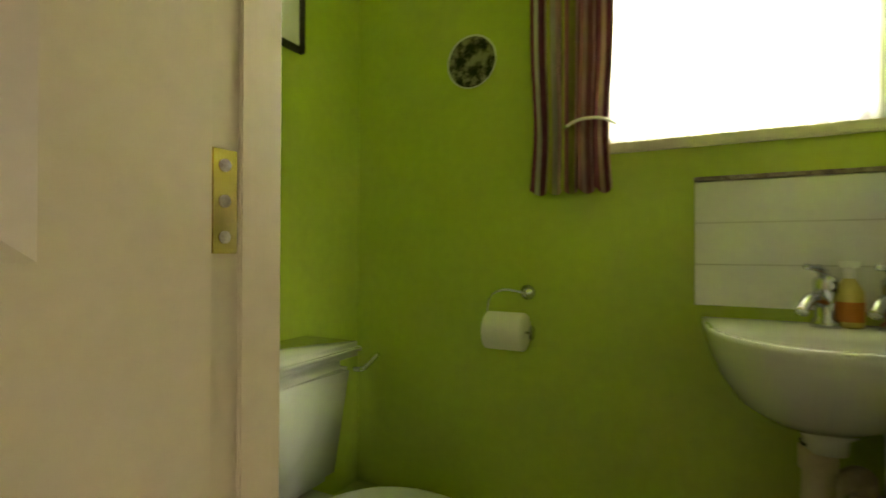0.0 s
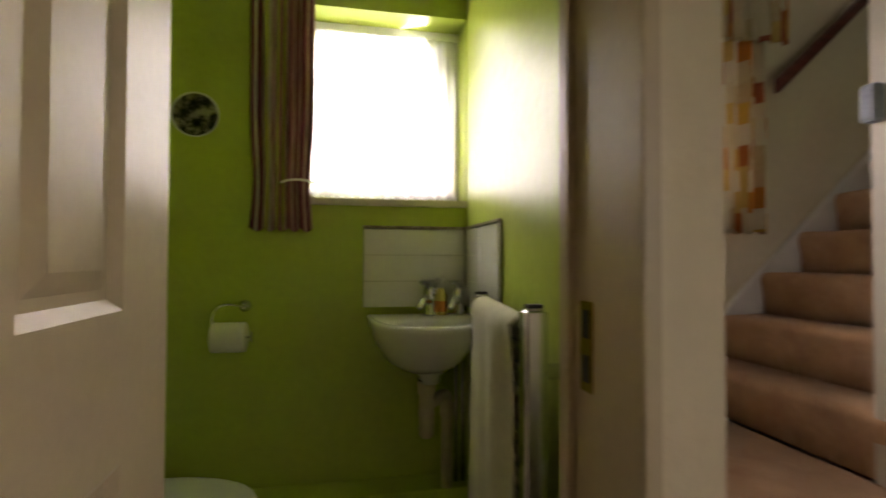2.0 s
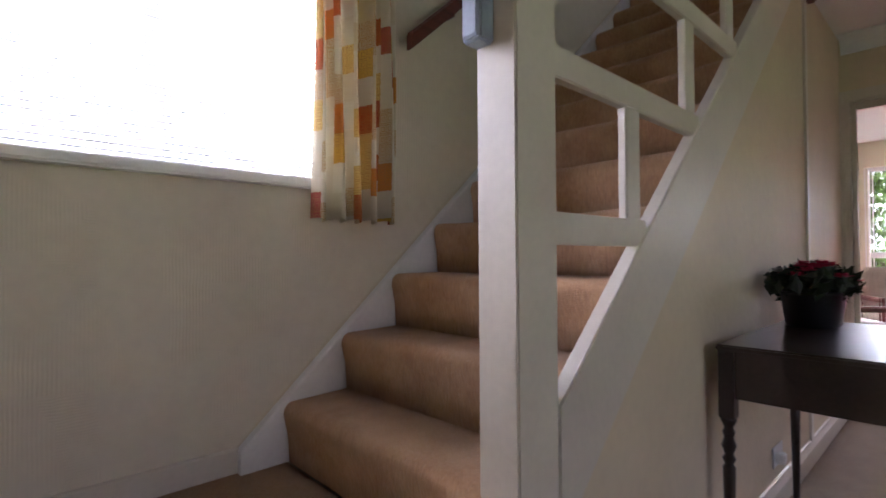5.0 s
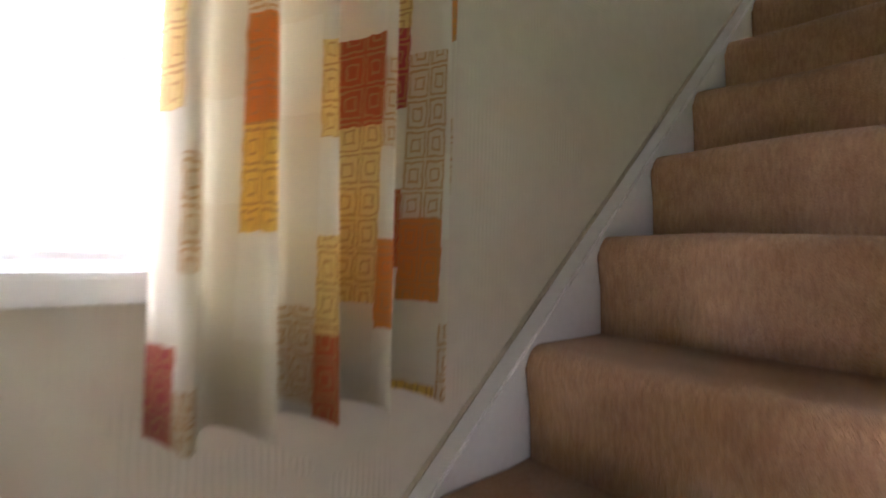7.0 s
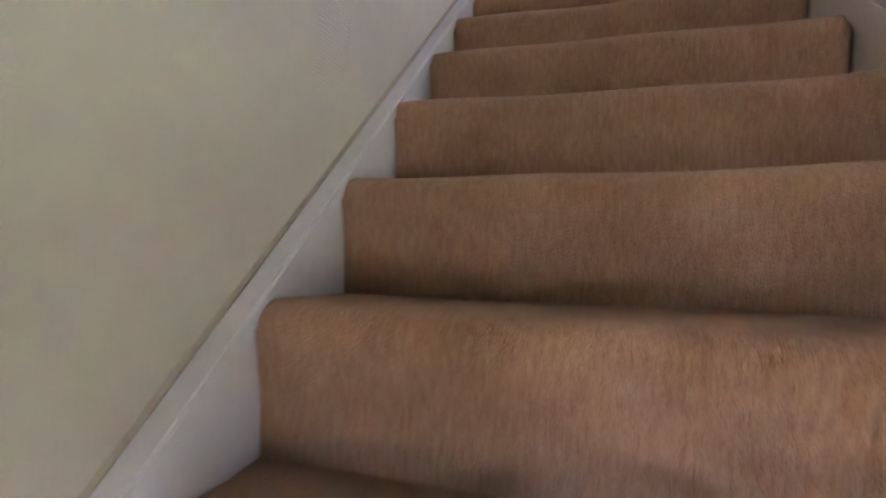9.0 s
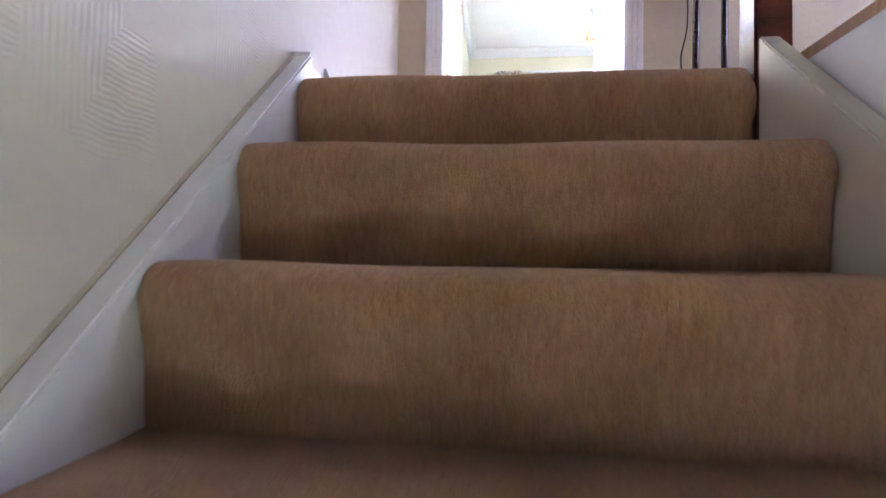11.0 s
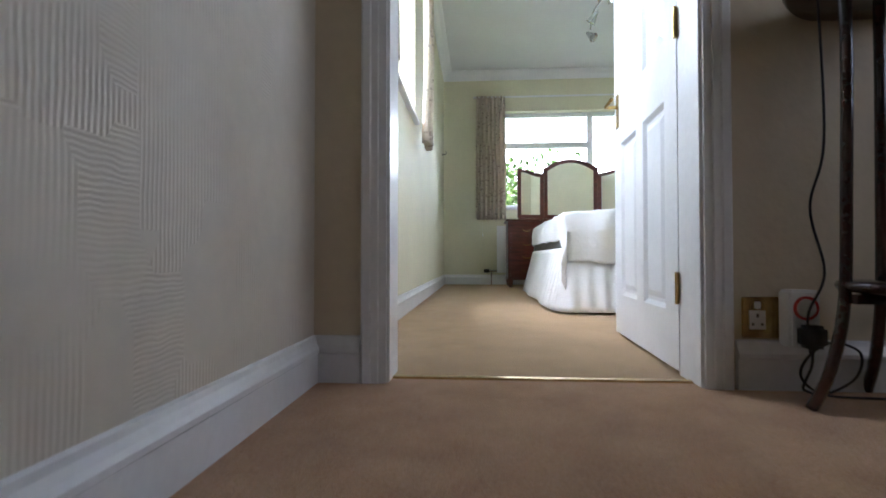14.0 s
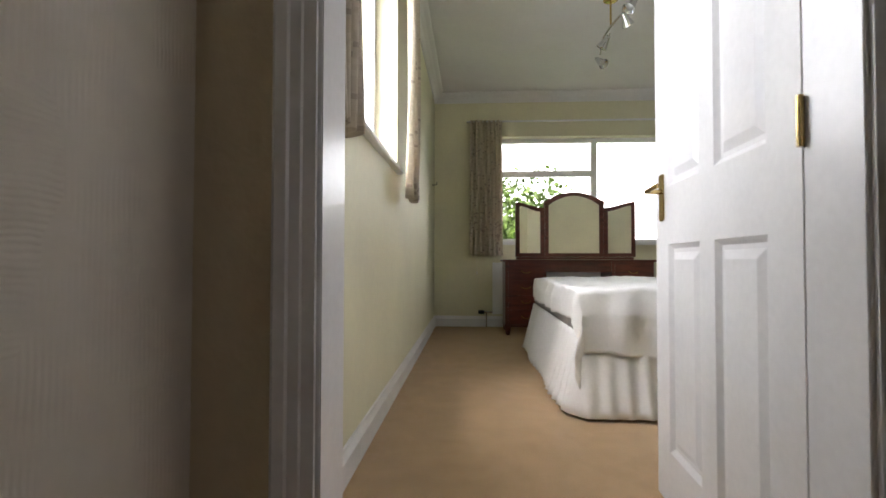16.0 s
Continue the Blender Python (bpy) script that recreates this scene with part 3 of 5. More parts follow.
# cloakroom walls
WW = (-1.72, -1.114, 1.07, 1.745)
wall("wall_cloakroom_window", "y", WC_Y1, -0.03, WC_X0 - 0.1, WC_X1, -0.45, 2.2, [WW], GREEN, "lime green cloakroom wall with a window")
wall("wall_cloakroom_left", "x", WC_X0 - 0.1, WC_X0, WC_Y0, WC_Y1, -0.45, 2.2, [], GREEN, "lime green cloakroom wall behind the toilet")
wall("wall_cloakroom_right", "x", WC_X1, WC_X1 + 0.02, -1.335, WY, -0.45, 2.27, [], GREEN, "lime green cloakroom wall beside the basin")
wall("wall_partition", "x", WC_X1 + 0.02, WC_X1 + 0.04, -1.335, WY, -0.45, 2.27, [], CREAM, "cream hall side of the cloakroom partition")
WD, LATCH = (-1.83, -1.212), -1.335
wall("wall_cloakroom_door_inner", "y", WC_Y0 - 0.02, WC_Y0, WC_X0, WC_X1, -0.45, 2.2, [(WD[0] - 0.025, WC_X1 + 0.001, -0.46, 1.80)], GREEN, "lime green wall round the cloakroom doorway")
wall("wall_partition_end", "x", -1.10, WC_X1 + 0.04, -1.46, -1.335, -0.45, 2.27, [], CREAM, "cream end of the cloakroom partition")
wall("wall_cloakroom_door", "y", -1.53, WC_Y0 - 0.02, -3.6, -1.10, -0.45, 2.27, [(WD[0] - 0.025, -1.099, -0.46, 1.80)], CREAM, "cream hall wall with the cloakroom doorway")
wall("wall_latch_side", "y", -1.53, LATCH, WD[1] + 0.025, -1.10, -0.45, 1.80, [], CREAM, "cream narrow wall on the latch side of the cloakroom doorway")
# hall and lounge
wall("wall_hall_front", "y", -3.57, -3.42, -3.6, 3.5, -0.45, 2.3, [(-0.75, 1.15, 0.0, 1.9)], CREAM, "cream front wall of the hall")
wall("wall_hall_end", "x", -3.75, -3.6, -3.5, -1.3, -0.45, 2.3, [], CREAM, "cream end wall of the hall")
LD = (-2.75, -0.965)
wall("wall_lounge_door", "x", 3.4, 3.5, -3.42, WY, -0.45, 2.3, [(LD[0], LD[1], -0.46, 1.87)], CREAM, "cream wall with the lounge doorway")
LW = (-2.4, -0.62, -0.15, 1.95)
wall("wall_lounge_window", "x", 7.4, 7.6, -4.2, 0.0, -0.45, 2.3, [LW], BEDWALL, "pale lounge wall with tall windows")
wall("wall_lounge_side", "y", 0.0, 0.12, 3.5, 7.6, -0.45, 2.3, [], BEDWALL, "pale lounge wall")
wall("wall_lounge_far", "y", -4.3, -4.2, 3.5, 7.6, -0.45, 2.3, [], BEDWALL, "pale lounge wall")
setting("ceiling_lounge", boxes((3.5, 7.6, -4.3, 0.1, 2.27, 2.299)), CEIL, "white lounge ceiling", "ceiling")

# ---------------------------------------------------------------- staircase
stairs = thing("staircase", "straight flight of stairs covered in tan brown carpet", "staircase", (0, 0, 0), kind="structure")


def step_outline(x0, x1, z0, z1, r=0.032):
    """Carpeted step in section: the nosing rolls over and tucks back to the riser."""
    pts = [(x1, z0), (x1, z1)]
    for i in range(8):
        a = math.pi / 2 + math.pi * 0.56 * i / 7
        pts.append((x0 + r + r * math.cos(a), z1 - r + r * math.sin(a)))
    pts += [(x0 + 0.006, z1 - 2.2 * r), (x0 + 0.014, z1 - 0.11), (x0 + 0.020, z0)]
    return pts


def step_mesh(x0, x1, z0, z1, y0, y1, n=60, seed=0, r=0.034):
    bm = bmesh.new()
    rnd = random.Random(seed)
    sec = step_outline(x0, x1, z0, z1, r)
    rings = []
    ph = [rnd.uniform(0, 6) for _ in range(3)]
    for i in range(n + 1):
        s = i / n
        dz = 0.003 * math.sin(5 * s + ph[0]) + 0.002 * math.sin(13 * s + ph[1])
        dx = 0.003 * math.sin(4 * s + ph[2])
        edge = min(s, 1 - s)
        drop = -0.020 * max(0, 1 - edge / 0.022) ** 2
        ring = []
        for k, (x, z) in enumerate(sec):
            front = 1 if k >= 2 else 0
            up = 1 if z > z1 - 0.06 else 0
            ring.append(bm.verts.new((x + dx * front - drop * 0.5 * front, y0 + (y1 - y0) * s, z + (dz + drop) * front * up)))
        rings.append(ring)
    m = len(sec)
    for a, b in zip(rings, rings[1:]):
        for k in range(m):
            bm.faces.new((a[k], a[(k + 1) % m], b[(k + 1) % m], b[k]))
    bm.faces.new(rings[0])
    bm.faces.new(rings[-1])
    bmesh.ops.recalc_face_normals(bm, faces=bm.faces)
    return bm


for k in range(1, 13):
    x0 = (k - 1) * GO + (0.008 if k == 12 else 0)
    back = x0 + GO + 0.03 if k < 12 else x0 + 0.072
    part("step", step_mesh(x0, back, k * RISE, (k + 1) * RISE, SW, 0.020, seed=k, r=0.046 if k == 12 else 0.034), CARPET, stairs, smooth=True)
# platform at the foot and the low step before it
bm = step_mesh(-0.955, WY, HF + 0.2, PF, WC_X1 + 0.05, 0.02, seed=31)
bmesh.ops.rotate(bm, cent=(0, 0, 0), matrix=Matrix.Rotation(radians(90), 3, "Z"), verts=bm.verts)
bmesh.ops.scale(bm, vec=(-1, 1, 1), verts=bm.verts)
bmesh.ops.recalc_face_normals(bm, faces=bm.faces)
part("platform", bm, CARPET, stairs, smooth=True)
bm = step_mesh(-1.22, -0.90, HF, HF + 0.2, WC_X1 + 0.05, -0.02, seed=32)
bmesh.ops.rotate(bm, cent=(0, 0, 0), matrix=Matrix.Rotation(radians(90), 3, "Z"), verts=bm.verts)
bmesh.ops.scale(bm, vec=(-1, 1, 1), verts=bm.verts)
bmesh.ops.recalc_face_normals(bm, faces=bm.faces)
part("low_step", bm, CARPET, stairs, smooth=True)
part("step_base", boxes((WC_X1 + 0.05, 0.14, -0.93, WY, HF, 0.01)), CARPET, stairs)

SL = RISE / GO
# wall string with its capping
ST = -0.014


def line_z(x, up):
    return 0.4 + SL * x + up


x_a, x_b, x_c = -0.13, 2.505, 11 * GO + 0.02
part("wall_string", prism([(x_a, PF), (0.0, PF), (0.05, PF), (x_b, line_z(x_b, -0.26)), (x_b, LF + 0.076), (x_b - 0.015, line_z(x_b - 0.015, ST)), (x_a + 0.05, line_z(x_a + 0.05, ST)), (x_a, line_z(x_a, ST) - 0.01)], "y", 0.013, 0.050), GLOSS, stairs, "white gloss wall string")
part("string_cap", prism([(x_a, line_z(x_a, ST - 0.028)), (x_b, line_z(x_b, ST - 0.028)), (x_b, line_z(x_b, ST + 0.006)), (x_a, line_z(x_a, ST + 0.006))], "y", 0.008, 0.048, w=0.004), GLOSS, stairs)
part("wall_packing", prism([(x_a, PF), (0.05, PF), (x_b, line_z(x_b, -0.26)), (x_b, line_z(x_b, ST + 0.003)), (x_a, line_z(x_a, ST + 0.003))], "y", 0.050, WY), PAPERWALL, stairs)
# outer string, newel, rails
ys0, ys1 = -0.944, -0.905
part("outer_string", prism([(0.14, line_z(0.14, 0.03)), (x_c, line_z(x_c, 0.03)), (x_c, line_z(x_c, -0.25)), (0.14, line_z(0.14, -0.25))], "y", ys0, ys1, w=0.003), STAIRWHITE, stairs, "cream painted outer string")
newel = part("newel_post", boxes((0.005, 0.135, -0.945, -0.845, -0.2, TOP), w=0.004), STAIRWHITE, stairs, "cream painted square newel post")
for i in range(5):
    zb = 0.885 + 0.345 * i
    xe = (zb - 0.4 - 0.05) / SL
    part("rail", boxes((0.135, xe + 0.07, -0.938, -0.912, zb, zb + 0.068), w=0.003), STAIRWHITE, stairs)
    if i < 4:
        part("baluster", boxes((xe - 0.03, xe + 0.045, -0.936, -0.914, zb + 0.066, zb + 0.347), w=0.003), STAIRWHITE, stairs)
part("handrail", prism([(0.50, 1.665), (2.2, 1.665 + SL * 1.7), (2.2, 1.735 + SL * 1.7), (0.50, 1.735)], "y", -0.05, -0.012, w=0.006), MAHOGANY, stairs, "dark wooden handrail fixed to the wall")
for x in (0.75, 1.5, 2.1):
    z = 1.67 + SL * (x - 0.5)
    part("rail_bracket", boxes((x - 0.015, x + 0.015, -0.02, WY, z - 0.01, z + 0.02), w=0.002), MAHOGANY, stairs)
part("top_newel", boxes((11 * GO + 0.03, 11 * GO + 0.10, -0.975, -0.905, 2.2, 3.62), w=0.006), MAHOGANY, stairs, "dark wooden post at the head of the stairs")
part("landing_rail", boxes((0.14, 11 * GO + 0.03, -0.962, -0.92, 3.50, 3.56), w=0.004), STAIRWHITE, stairs)
# panelled wall under the stairs
setting("wall_under_stairs", prism([(0.135, HF), (3.4, HF), (3.4, 2.27), (2.46, 2.27), (2.40, line_z(2.40, -0.25)), (0.135, line_z(0.135, -0.25))], "y", -0.938, -0.90), CREAM, "cream panelled wall under the stairs", "wall")
setting("cover_strip", boxes((2.36, 2.41, -0.950, -0.938, -0.08, 2.26), w=0.002), STAIRWHITE, "cream strip on the understairs panel", "trim")

# skirting and architraves
moulding(SKIRT, [(0.135, -0.938, HF), (3.4, -0.938, HF)], "skirting_hall", STAIRWHITE, label="cream hall skirting under the stairs")
moulding(SKIRT, [(3.4, -0.938, HF), (3.4, -0.955, HF)], "skirting_hall_end", STAIRWHITE, label="cream hall skirting")
setting("skirting_platform", boxes((WC_X1 + 0.05, x_a + 0.01, WY - 0.022, WY, PF, PF + 0.075), w=0.003), STAIRWHITE, "cream skirting round the platform", "skirting board")
setting("skirting_partition", boxes((WC_X1 + 0.05, WC_X1 + 0.068, -0.96, WY - 0.022, PF, PF + 0.075), w=0.003), STAIRWHITE, "cream skirting round the platform", "skirting board")
moulding(SKIRT[:3] + [(0, 0.078)], [(x_b, WY, LF), (2.72, WY, LF)], "skirting_plain", GLOSS, label="plain white skirting board at the stair head")
moulding(SKIRT, [(2.72, WY, LF), (3.67, WY, LF), (3.67, -0.07, LF)], "skirting_landing", GLOSS, label="white moulded skirting board on the landing")
moulding(SKIRT, [(3.67, -1.04, LF), (3.67, -2.6, LF), (0.0, -2.6, LF)], "skirting_landing_right", GLOSS, label="white moulded skirting board on the landing")
moulding(SKIRT, [(3.80, WY, LF), (8.75, WY, LF), (8.75, -3.6, LF), (3.8, -3.6, LF)], "skirting_bedroom", GLOSS, label="white moulded skirting board in the bedroom")
COVE = [(0, 0), (0, -0.105), (0.012, -0.105), (0.018, -0.09), (0.035, -0.055), (0.065, -0.03), (0.095, -0.018), (0.105, -0.010), (0.105, 0)]
moulding(COVE, [(3.80, WY, TOP - 0.001), (8.75, WY, TOP - 0.001), (8.75, -3.6, TOP - 0.001), (3.8, -3.6, TOP - 0.001)], "coving_bedroom", CEIL, label="white plaster coving", category="coving")
moulding(COVE, [(3.4, -0.95, 2.269), (3.4, -3.42, 2.269)], "coving_hall", CEIL, label="white plaster coving", category="coving")

door_frame("door_frame_bedroom", "x", 3.67, 3.80, BD[0], BD[1], LF, 4.575, GLOSS, "white gloss bedroom door frame")
door_frame("door_frame_cloakroom", "y", -1.53, WC_Y0, WD[0], WD[1], HF, 1.775, OLDGLOSS, "magnolia gloss cloakroom door frame", arch_a=False, arch_c=False, c_latch=LATCH)
door_frame("door_frame_lounge", "x", 3.4, 3.5, LD[0] + 0.025, LD[1] - 0.025, HF, 1.845, STAIRWHITE, "cream lounge door frame")

bed_door = door_leaf(0.80, 1.96, GLOSS, name="door_bedroom", label="white six-panel bedroom door standing wide open with brass lever", hinges=(0.24, 1.0, 1.75))
bed_door.matrix_basis = Matrix.Translation((3.802, -0.953, LF + 0.008)) @ Matrix.Rotation(radians(-3.0), 4, "Z")
wc_door = door_leaf(0.70, 1.96, OLDGLOSS, mid=0.075, name="door_cloakroom", label="cream six-panel cloakroom door standing open into the hall", hinges=())
wc_door.matrix_basis = Matrix.Translation((-1.808, -1.288, HF + 0.008)) @ Matrix.Rotation(radians(-90), 4, "Z")
leaf = thing("hinge_leaf", "brass hinge leaf screwed to the door lining", "hinge")
part("plate", boxes((-1.831, -1.8255, -1.274, -1.2485, HF + 1.003, HF + 1.092), w=0.001), BRASS, leaf)
for z in (1.017, 1.0475, 1.078):
    part("screw", lathe([(0.0055, 0), (0.0055, 0.0015), (0.003, 0.002)], (-1.8258, -1.262, HF + z), 10, "x"), TRIM, leaf)
strike = thing("strike_plate", "worn brass strike plate let into the door lining", "strike plate")
part("plate", boxes((-1.2155, -1.2115, -1.416, -1.384, 0.672, 0.800), w=0.001), BRASS, strike)
part("recess", boxes((-1.2162, -1.2155, -1.410, -1.390, 0.748, 0.788)), BLACK, strike)
part("recess", boxes((-1.2162, -1.2155, -1.410, -1.390, 0.686, 0.724)), BLACK, strike)
bolt = solo("bolt_keep", boxes((-1.219, -1.2115, -1.350, -1.330, 0.845, 0.892), w=0.001), TRIM, "small dark bolt keep on the door lining", "bolt keep")

setting("door_stop", boxes((WD[0], WD[0] + 0.005, -1.246, WC_Y0 + 0.004, HF, 1.775), w=0.002), OLDGLOSS, "magnolia door stop on the lining", "trim")
setting("door_stop_latch_side", boxes((WD[1] - 0.012, WD[1], -1.362, LATCH + 0.004, HF, 1.775), w=0.002), OLDGLOSS, "magnolia door stop on the lining", "trim")
# windows
window_unit("window_cloakroom", "y", -0.165, WW[0], WW[1], WW[2], WW[3], "white framed cloakroom window behind net", transoms=())
setting("window_sill_cloakroom", boxes((WW[0] - 0.01, WC_X1 - 0.001, WC_Y1 - 0.018, -0.166, WW[2] - 0.024, WW[2]), w=0.004), STAIRWHITE, "cream painted cloakroom window sill", "window sill")
window_unit("window_hall", "y", 0.19, HW[0], HW[1], HW[2], HW[3], "white framed hall window behind a blind", mullions=(-0.33,))
setting("window_sill_hall", boxes((HW[0] - 0.02, HW[1] + 0.02, 0.015, 0.19, HW[2] - 0.02, HW[2] + 0.012), w=0.006), GLOSS, "white painted hall window sill", "window sill")
window_unit("window_bedroom_side", "y", 0.19, BW[0], BW[1], BW[2], BW[3], "white framed side window of the bedroom", mullions=(5.05,))
setting("window_sill_bedroom_side", boxes((BW[0] - 0.02, BW[1] + 0.02, 0.026, 0.19, BW[2] - 0.024, BW[2] + 0.002), w=0.005), GLOSS, "white painted bedroom sill", "window sill")
window_unit("window_bedroom_end", "x", 8.86, EW[0], EW[1], EW[2], EW[3], "white double glazed bedroom window with a top light", mullions=(-1.83,), transoms=((-1.83, EW[1] - 0.05, 4.41),))
setting("window_sill_bedroom_end", boxes((8.70, 8.86, EW[0] - 0.02, EW[1] + 0.02, EW[2] - 0.024, EW[2] + 0.002), w=0.005), GLOSS, "white bedroom window sill", "window sill")
window_unit("window_lounge", "x", 7.45, LW[0], LW[1], LW[2], LW[3], "white framed tall lounge window", mullions=(-1.45,), transoms=((LW[0] + 0.05, LW[1] - 0.05, 0.85),))
# Front window is never in view; added to frame the hall fill lamp.
window_unit("window_front_door", "y", -3.52, -0.75, 1.15, 0.0, 1.9, "white framed front window added out of view to light the hall", mullions=(0.2,))
# Assumed window out of view, positioned with the landing fill lamp.
window_unit("window_landing", "y", -2.70, 2.30, 3.40, 3.55, 4.65, "white framed landing window assumed out of view for its light", mullions=(2.85,))

# ---------------------------------------------------------------- cloakroom things
XW, YW = WC_X1, WC_Y1
splash = thing("tile_splashback", "white glazed tile splashback with dark trim over the basin", "splashback", kind="structure")
part("grout_bed", boxes((-1.483, XW - 0.0005, YW - 0.004, YW, 0.688, 0.968), (XW - 0.004, XW, -0.70, YW - 0.004, 0.688, 0.968)), GROUT, splash)
for i in range(3):
    z0 = 0.689 + i * 0.0925
    for x0, x1 in ((-1.482, XW - 0.010),):
        part("tile", boxes((x0, x1, YW - 0.010, YW - 0.003, z0, z0 + 0.089), w=0.0025), TILE, splash)
    for y0, y1 in ((-0.699, -0.500), (-0.497, YW - 0.011)):
        part("tile", boxes((XW - 0.010, XW - 0.003, y0, y1, z0, z0 + 0.089), w=0.0025), TILE, splash)
part("trim_strip", boxes((-1.485, XW - 0.012, YW - 0.013, YW, 0.966, 0.976), w=0.002), TRIM, splash, "dark edged tile trim")
part("trim_strip", boxes((XW - 0.013, XW, -0.703, YW - 0.0, 0.966, 0.976), w=0.002), TRIM, splash, "dark edged tile trim")


def basin():
    d = thing("corner_basin", "white ceramic wash basin hung on the wall under a splashback", "basin", (-1.26, -0.43, 0.69))
    cx, cy, z = -1.285, YW - 0.012, 0.662
    bm = bmesh.new()
    n = 40

    def outline(k, grow, back):
        a = math.pi * k / n
        e = 0.78
        c, s_ = math.cos(a), math.sin(a)
        x = (0.185 * grow) * (abs(c) ** e) * (1 if c > 0 else -1)
        y = -(0.365 * grow) * (abs(s_) ** e)
        return x, y * 1.0 + back
    prof = [(0.26, -0.175, -0.06), (0.50, -0.165, -0.03), (0.72, -0.135, -0.01), (0.87, -0.09, 0), (0.955, -0.045, 0), (0.99, -0.02, 0), (1.0, -0.008, 0), (0.995, 0.0, 0), (0.96, 0.002, -0.004)]
    rings = []
    for g, h, b_ in prof:
        ring = []
        for k in range(n + 1):
            x, y = outline(k, g, b_ if g < 0.95 else 0)
            ring.append(bm.verts.new((cx + x, cy + y, z + h)))
        rings.append(ring)
    inner = []
    for g, h in ((0.86, -0.004), (0.82, -0.02), (0.72, -0.07), (0.5, -0.105), (0.15, -0.115)):
        ring = []
        for k in range(n + 1):
            a = 2 * math.pi * k / n
            ring.append(bm.verts.new((cx + 0.185 * g * math.cos(a) * 0.98, cy - 0.215 + 0.15 * g * math.sin(a), z + h)))
        inner.append(ring)
    for a, b in zip(rings, rings[1:]):
        for k in range(n):
            bm.faces.new((a[k], a[k + 1], b[k + 1], b[k]))
    for a, b in zip(inner, inner[1:]):
        for k in range(n):
            bm.faces.new((a[k], a[k + 1], b[k + 1], b[k]))
    bm.faces.new(inner[-1][:-1])
    bm.faces.new(rings[0])
    outer = rings[-1]
    # rim between the outer edge and the bowl
    half = n // 2
    for k in range(n):
        i0, i1 = int(k * half / n), int((k + 1) * half / n)
        q = [outer[k], outer[k + 1], inner[0][n - i1], inner[0][n - i0]]
        q = list(dict.fromkeys(q))
        if len(q) > 2:
            bm.faces.new(q)
    bm.faces.new([outer[n], *[inner[0][half - i] for i in range(half + 1)], outer[0]])
    bmesh.ops.remove_doubles(bm, verts=bm.verts, dist=0.0008)
    bmesh.ops.recalc_face_normals(bm, faces=bm.faces)
    b = part("bowl", bm, CERAMIC, d, smooth=True)
    b.parent = d
    part("drain", lathe([(0.024, 0), (0.024, 0.004), (0.012, 0.005)], (cx, cy - 0.225, z - 0.117), 18), CHROME, d)
    part("overflow", lathe([(0.012, 0.0), (0.012, -0.004)], (cx + 0.03, cy - 0.085, z - 0.035), 14, "y"), BLACK, d)
    part("neck", lathe([(0.034, -0.205), (0.036, -0.18), (0.06, -0.16)], (cx + 0.01, cy - 0.16, z), 20), CERAMIC, d, smooth=True)
    for dx in (0.03, 0.135):
        t = part("tap", lathe([(0.025, 0), (0.025, 0.010), (0.018, 0.018), (0.017, 0.06), (0.021, 0.068), (0.021, 0.092), (0.014, 0.10), (0.004, 0.104)], (cx + dx, cy - 0.05, z), 18), CHROME, d, "chrome pillar tap", True)
        part("spout", tube(bend([(cx + dx, cy - 0.05, z + 0.045), (cx + dx - 0.03, cy - 0.10, z + 0.058), (cx + dx - 0.05, cy - 0.13, z + 0.034)], 5), [0.012] * 6 + [0.011] * 5), CHROME, t, smooth=True)
        part("lever", tube(bend([(cx + dx, cy - 0.045, z + 0.10), (cx + dx - 0.016, cy - 0.08, z + 0.114), (cx + dx - 0.04, cy - 0.11, z + 0.118)], 4), [0.009] * 5 + [0.006] * 4), CHROME, t, smooth=True)
    return d


bas = basin()
for o in bas.children:
    o.matrix_parent_inverse = Matrix.Translation((1.26, 0.43, -0.69))
waste = thing("basin_waste", "cream plastic bottle trap and waste pipe under the basin", "waste pipe")
part("trap", lathe([(0.016, -0.16), (0.024, -0.15), (0.026, -0.08), (0.024, -0.02), (0.030, -0.018), (0.030, 0.02), (0.022, 0.024)], (-1.285, -0.455, 0.44), 20), WASTE, waste, smooth=True)
part("collar", lathe([(0.028, 0), (0.028, 0.006)], (-1.285, -0.455, 0.464), 20), BLACK, waste)
part("waste_bend", tube(bend([(-1.265, -0.45, 0.39), (-1.24, -0.43, 0.40), (-1.212, -0.40, 0.40), (-1.205, -0.395, 0.36), (-1.205, -0.395, 0.09)], 6), 0.019, 14), WASTE, waste, smooth=True)
part("coupling", lathe([(0.024, 0), (0.024, 0.04)], (-1.205, -0.395, 0.33), 16), WASTE, waste)
for x in (-1.165, -1.14):
    solo("supply_pipe", tube([(x, -0.36, 0.09), (x, -0.36, 0.52)], 0.0075), CHROME, "slim supply pipe rising to the basin", "pipe", True, group="supply pipes")
setting("pipe_boxing", boxes((WC_X0, XW, YW - 0.13, YW, HF, 0.09), w=0.003), GREEN, "low green boxing along the window wall", "pipe boxing")
soapb = thing("soap_dispenser", "small soap dispenser with a pump behind the taps", "soap dispenser", (-1.215, -0.33, 0.662))
part("bottle", lathe([(0.022, 0), (0.024, 0.004), (0.024, 0.07), (0.014, 0.088), (0.010, 0.095)], (0, 0, 0), 18), SOAP, soapb, smooth=True)
part("liquid_label", lathe([(0.0246, 0.012), (0.0248, 0.02), (0.0246, 0.05)], (0, 0, 0), 18), ORANGECAP, soapb, "orange label")
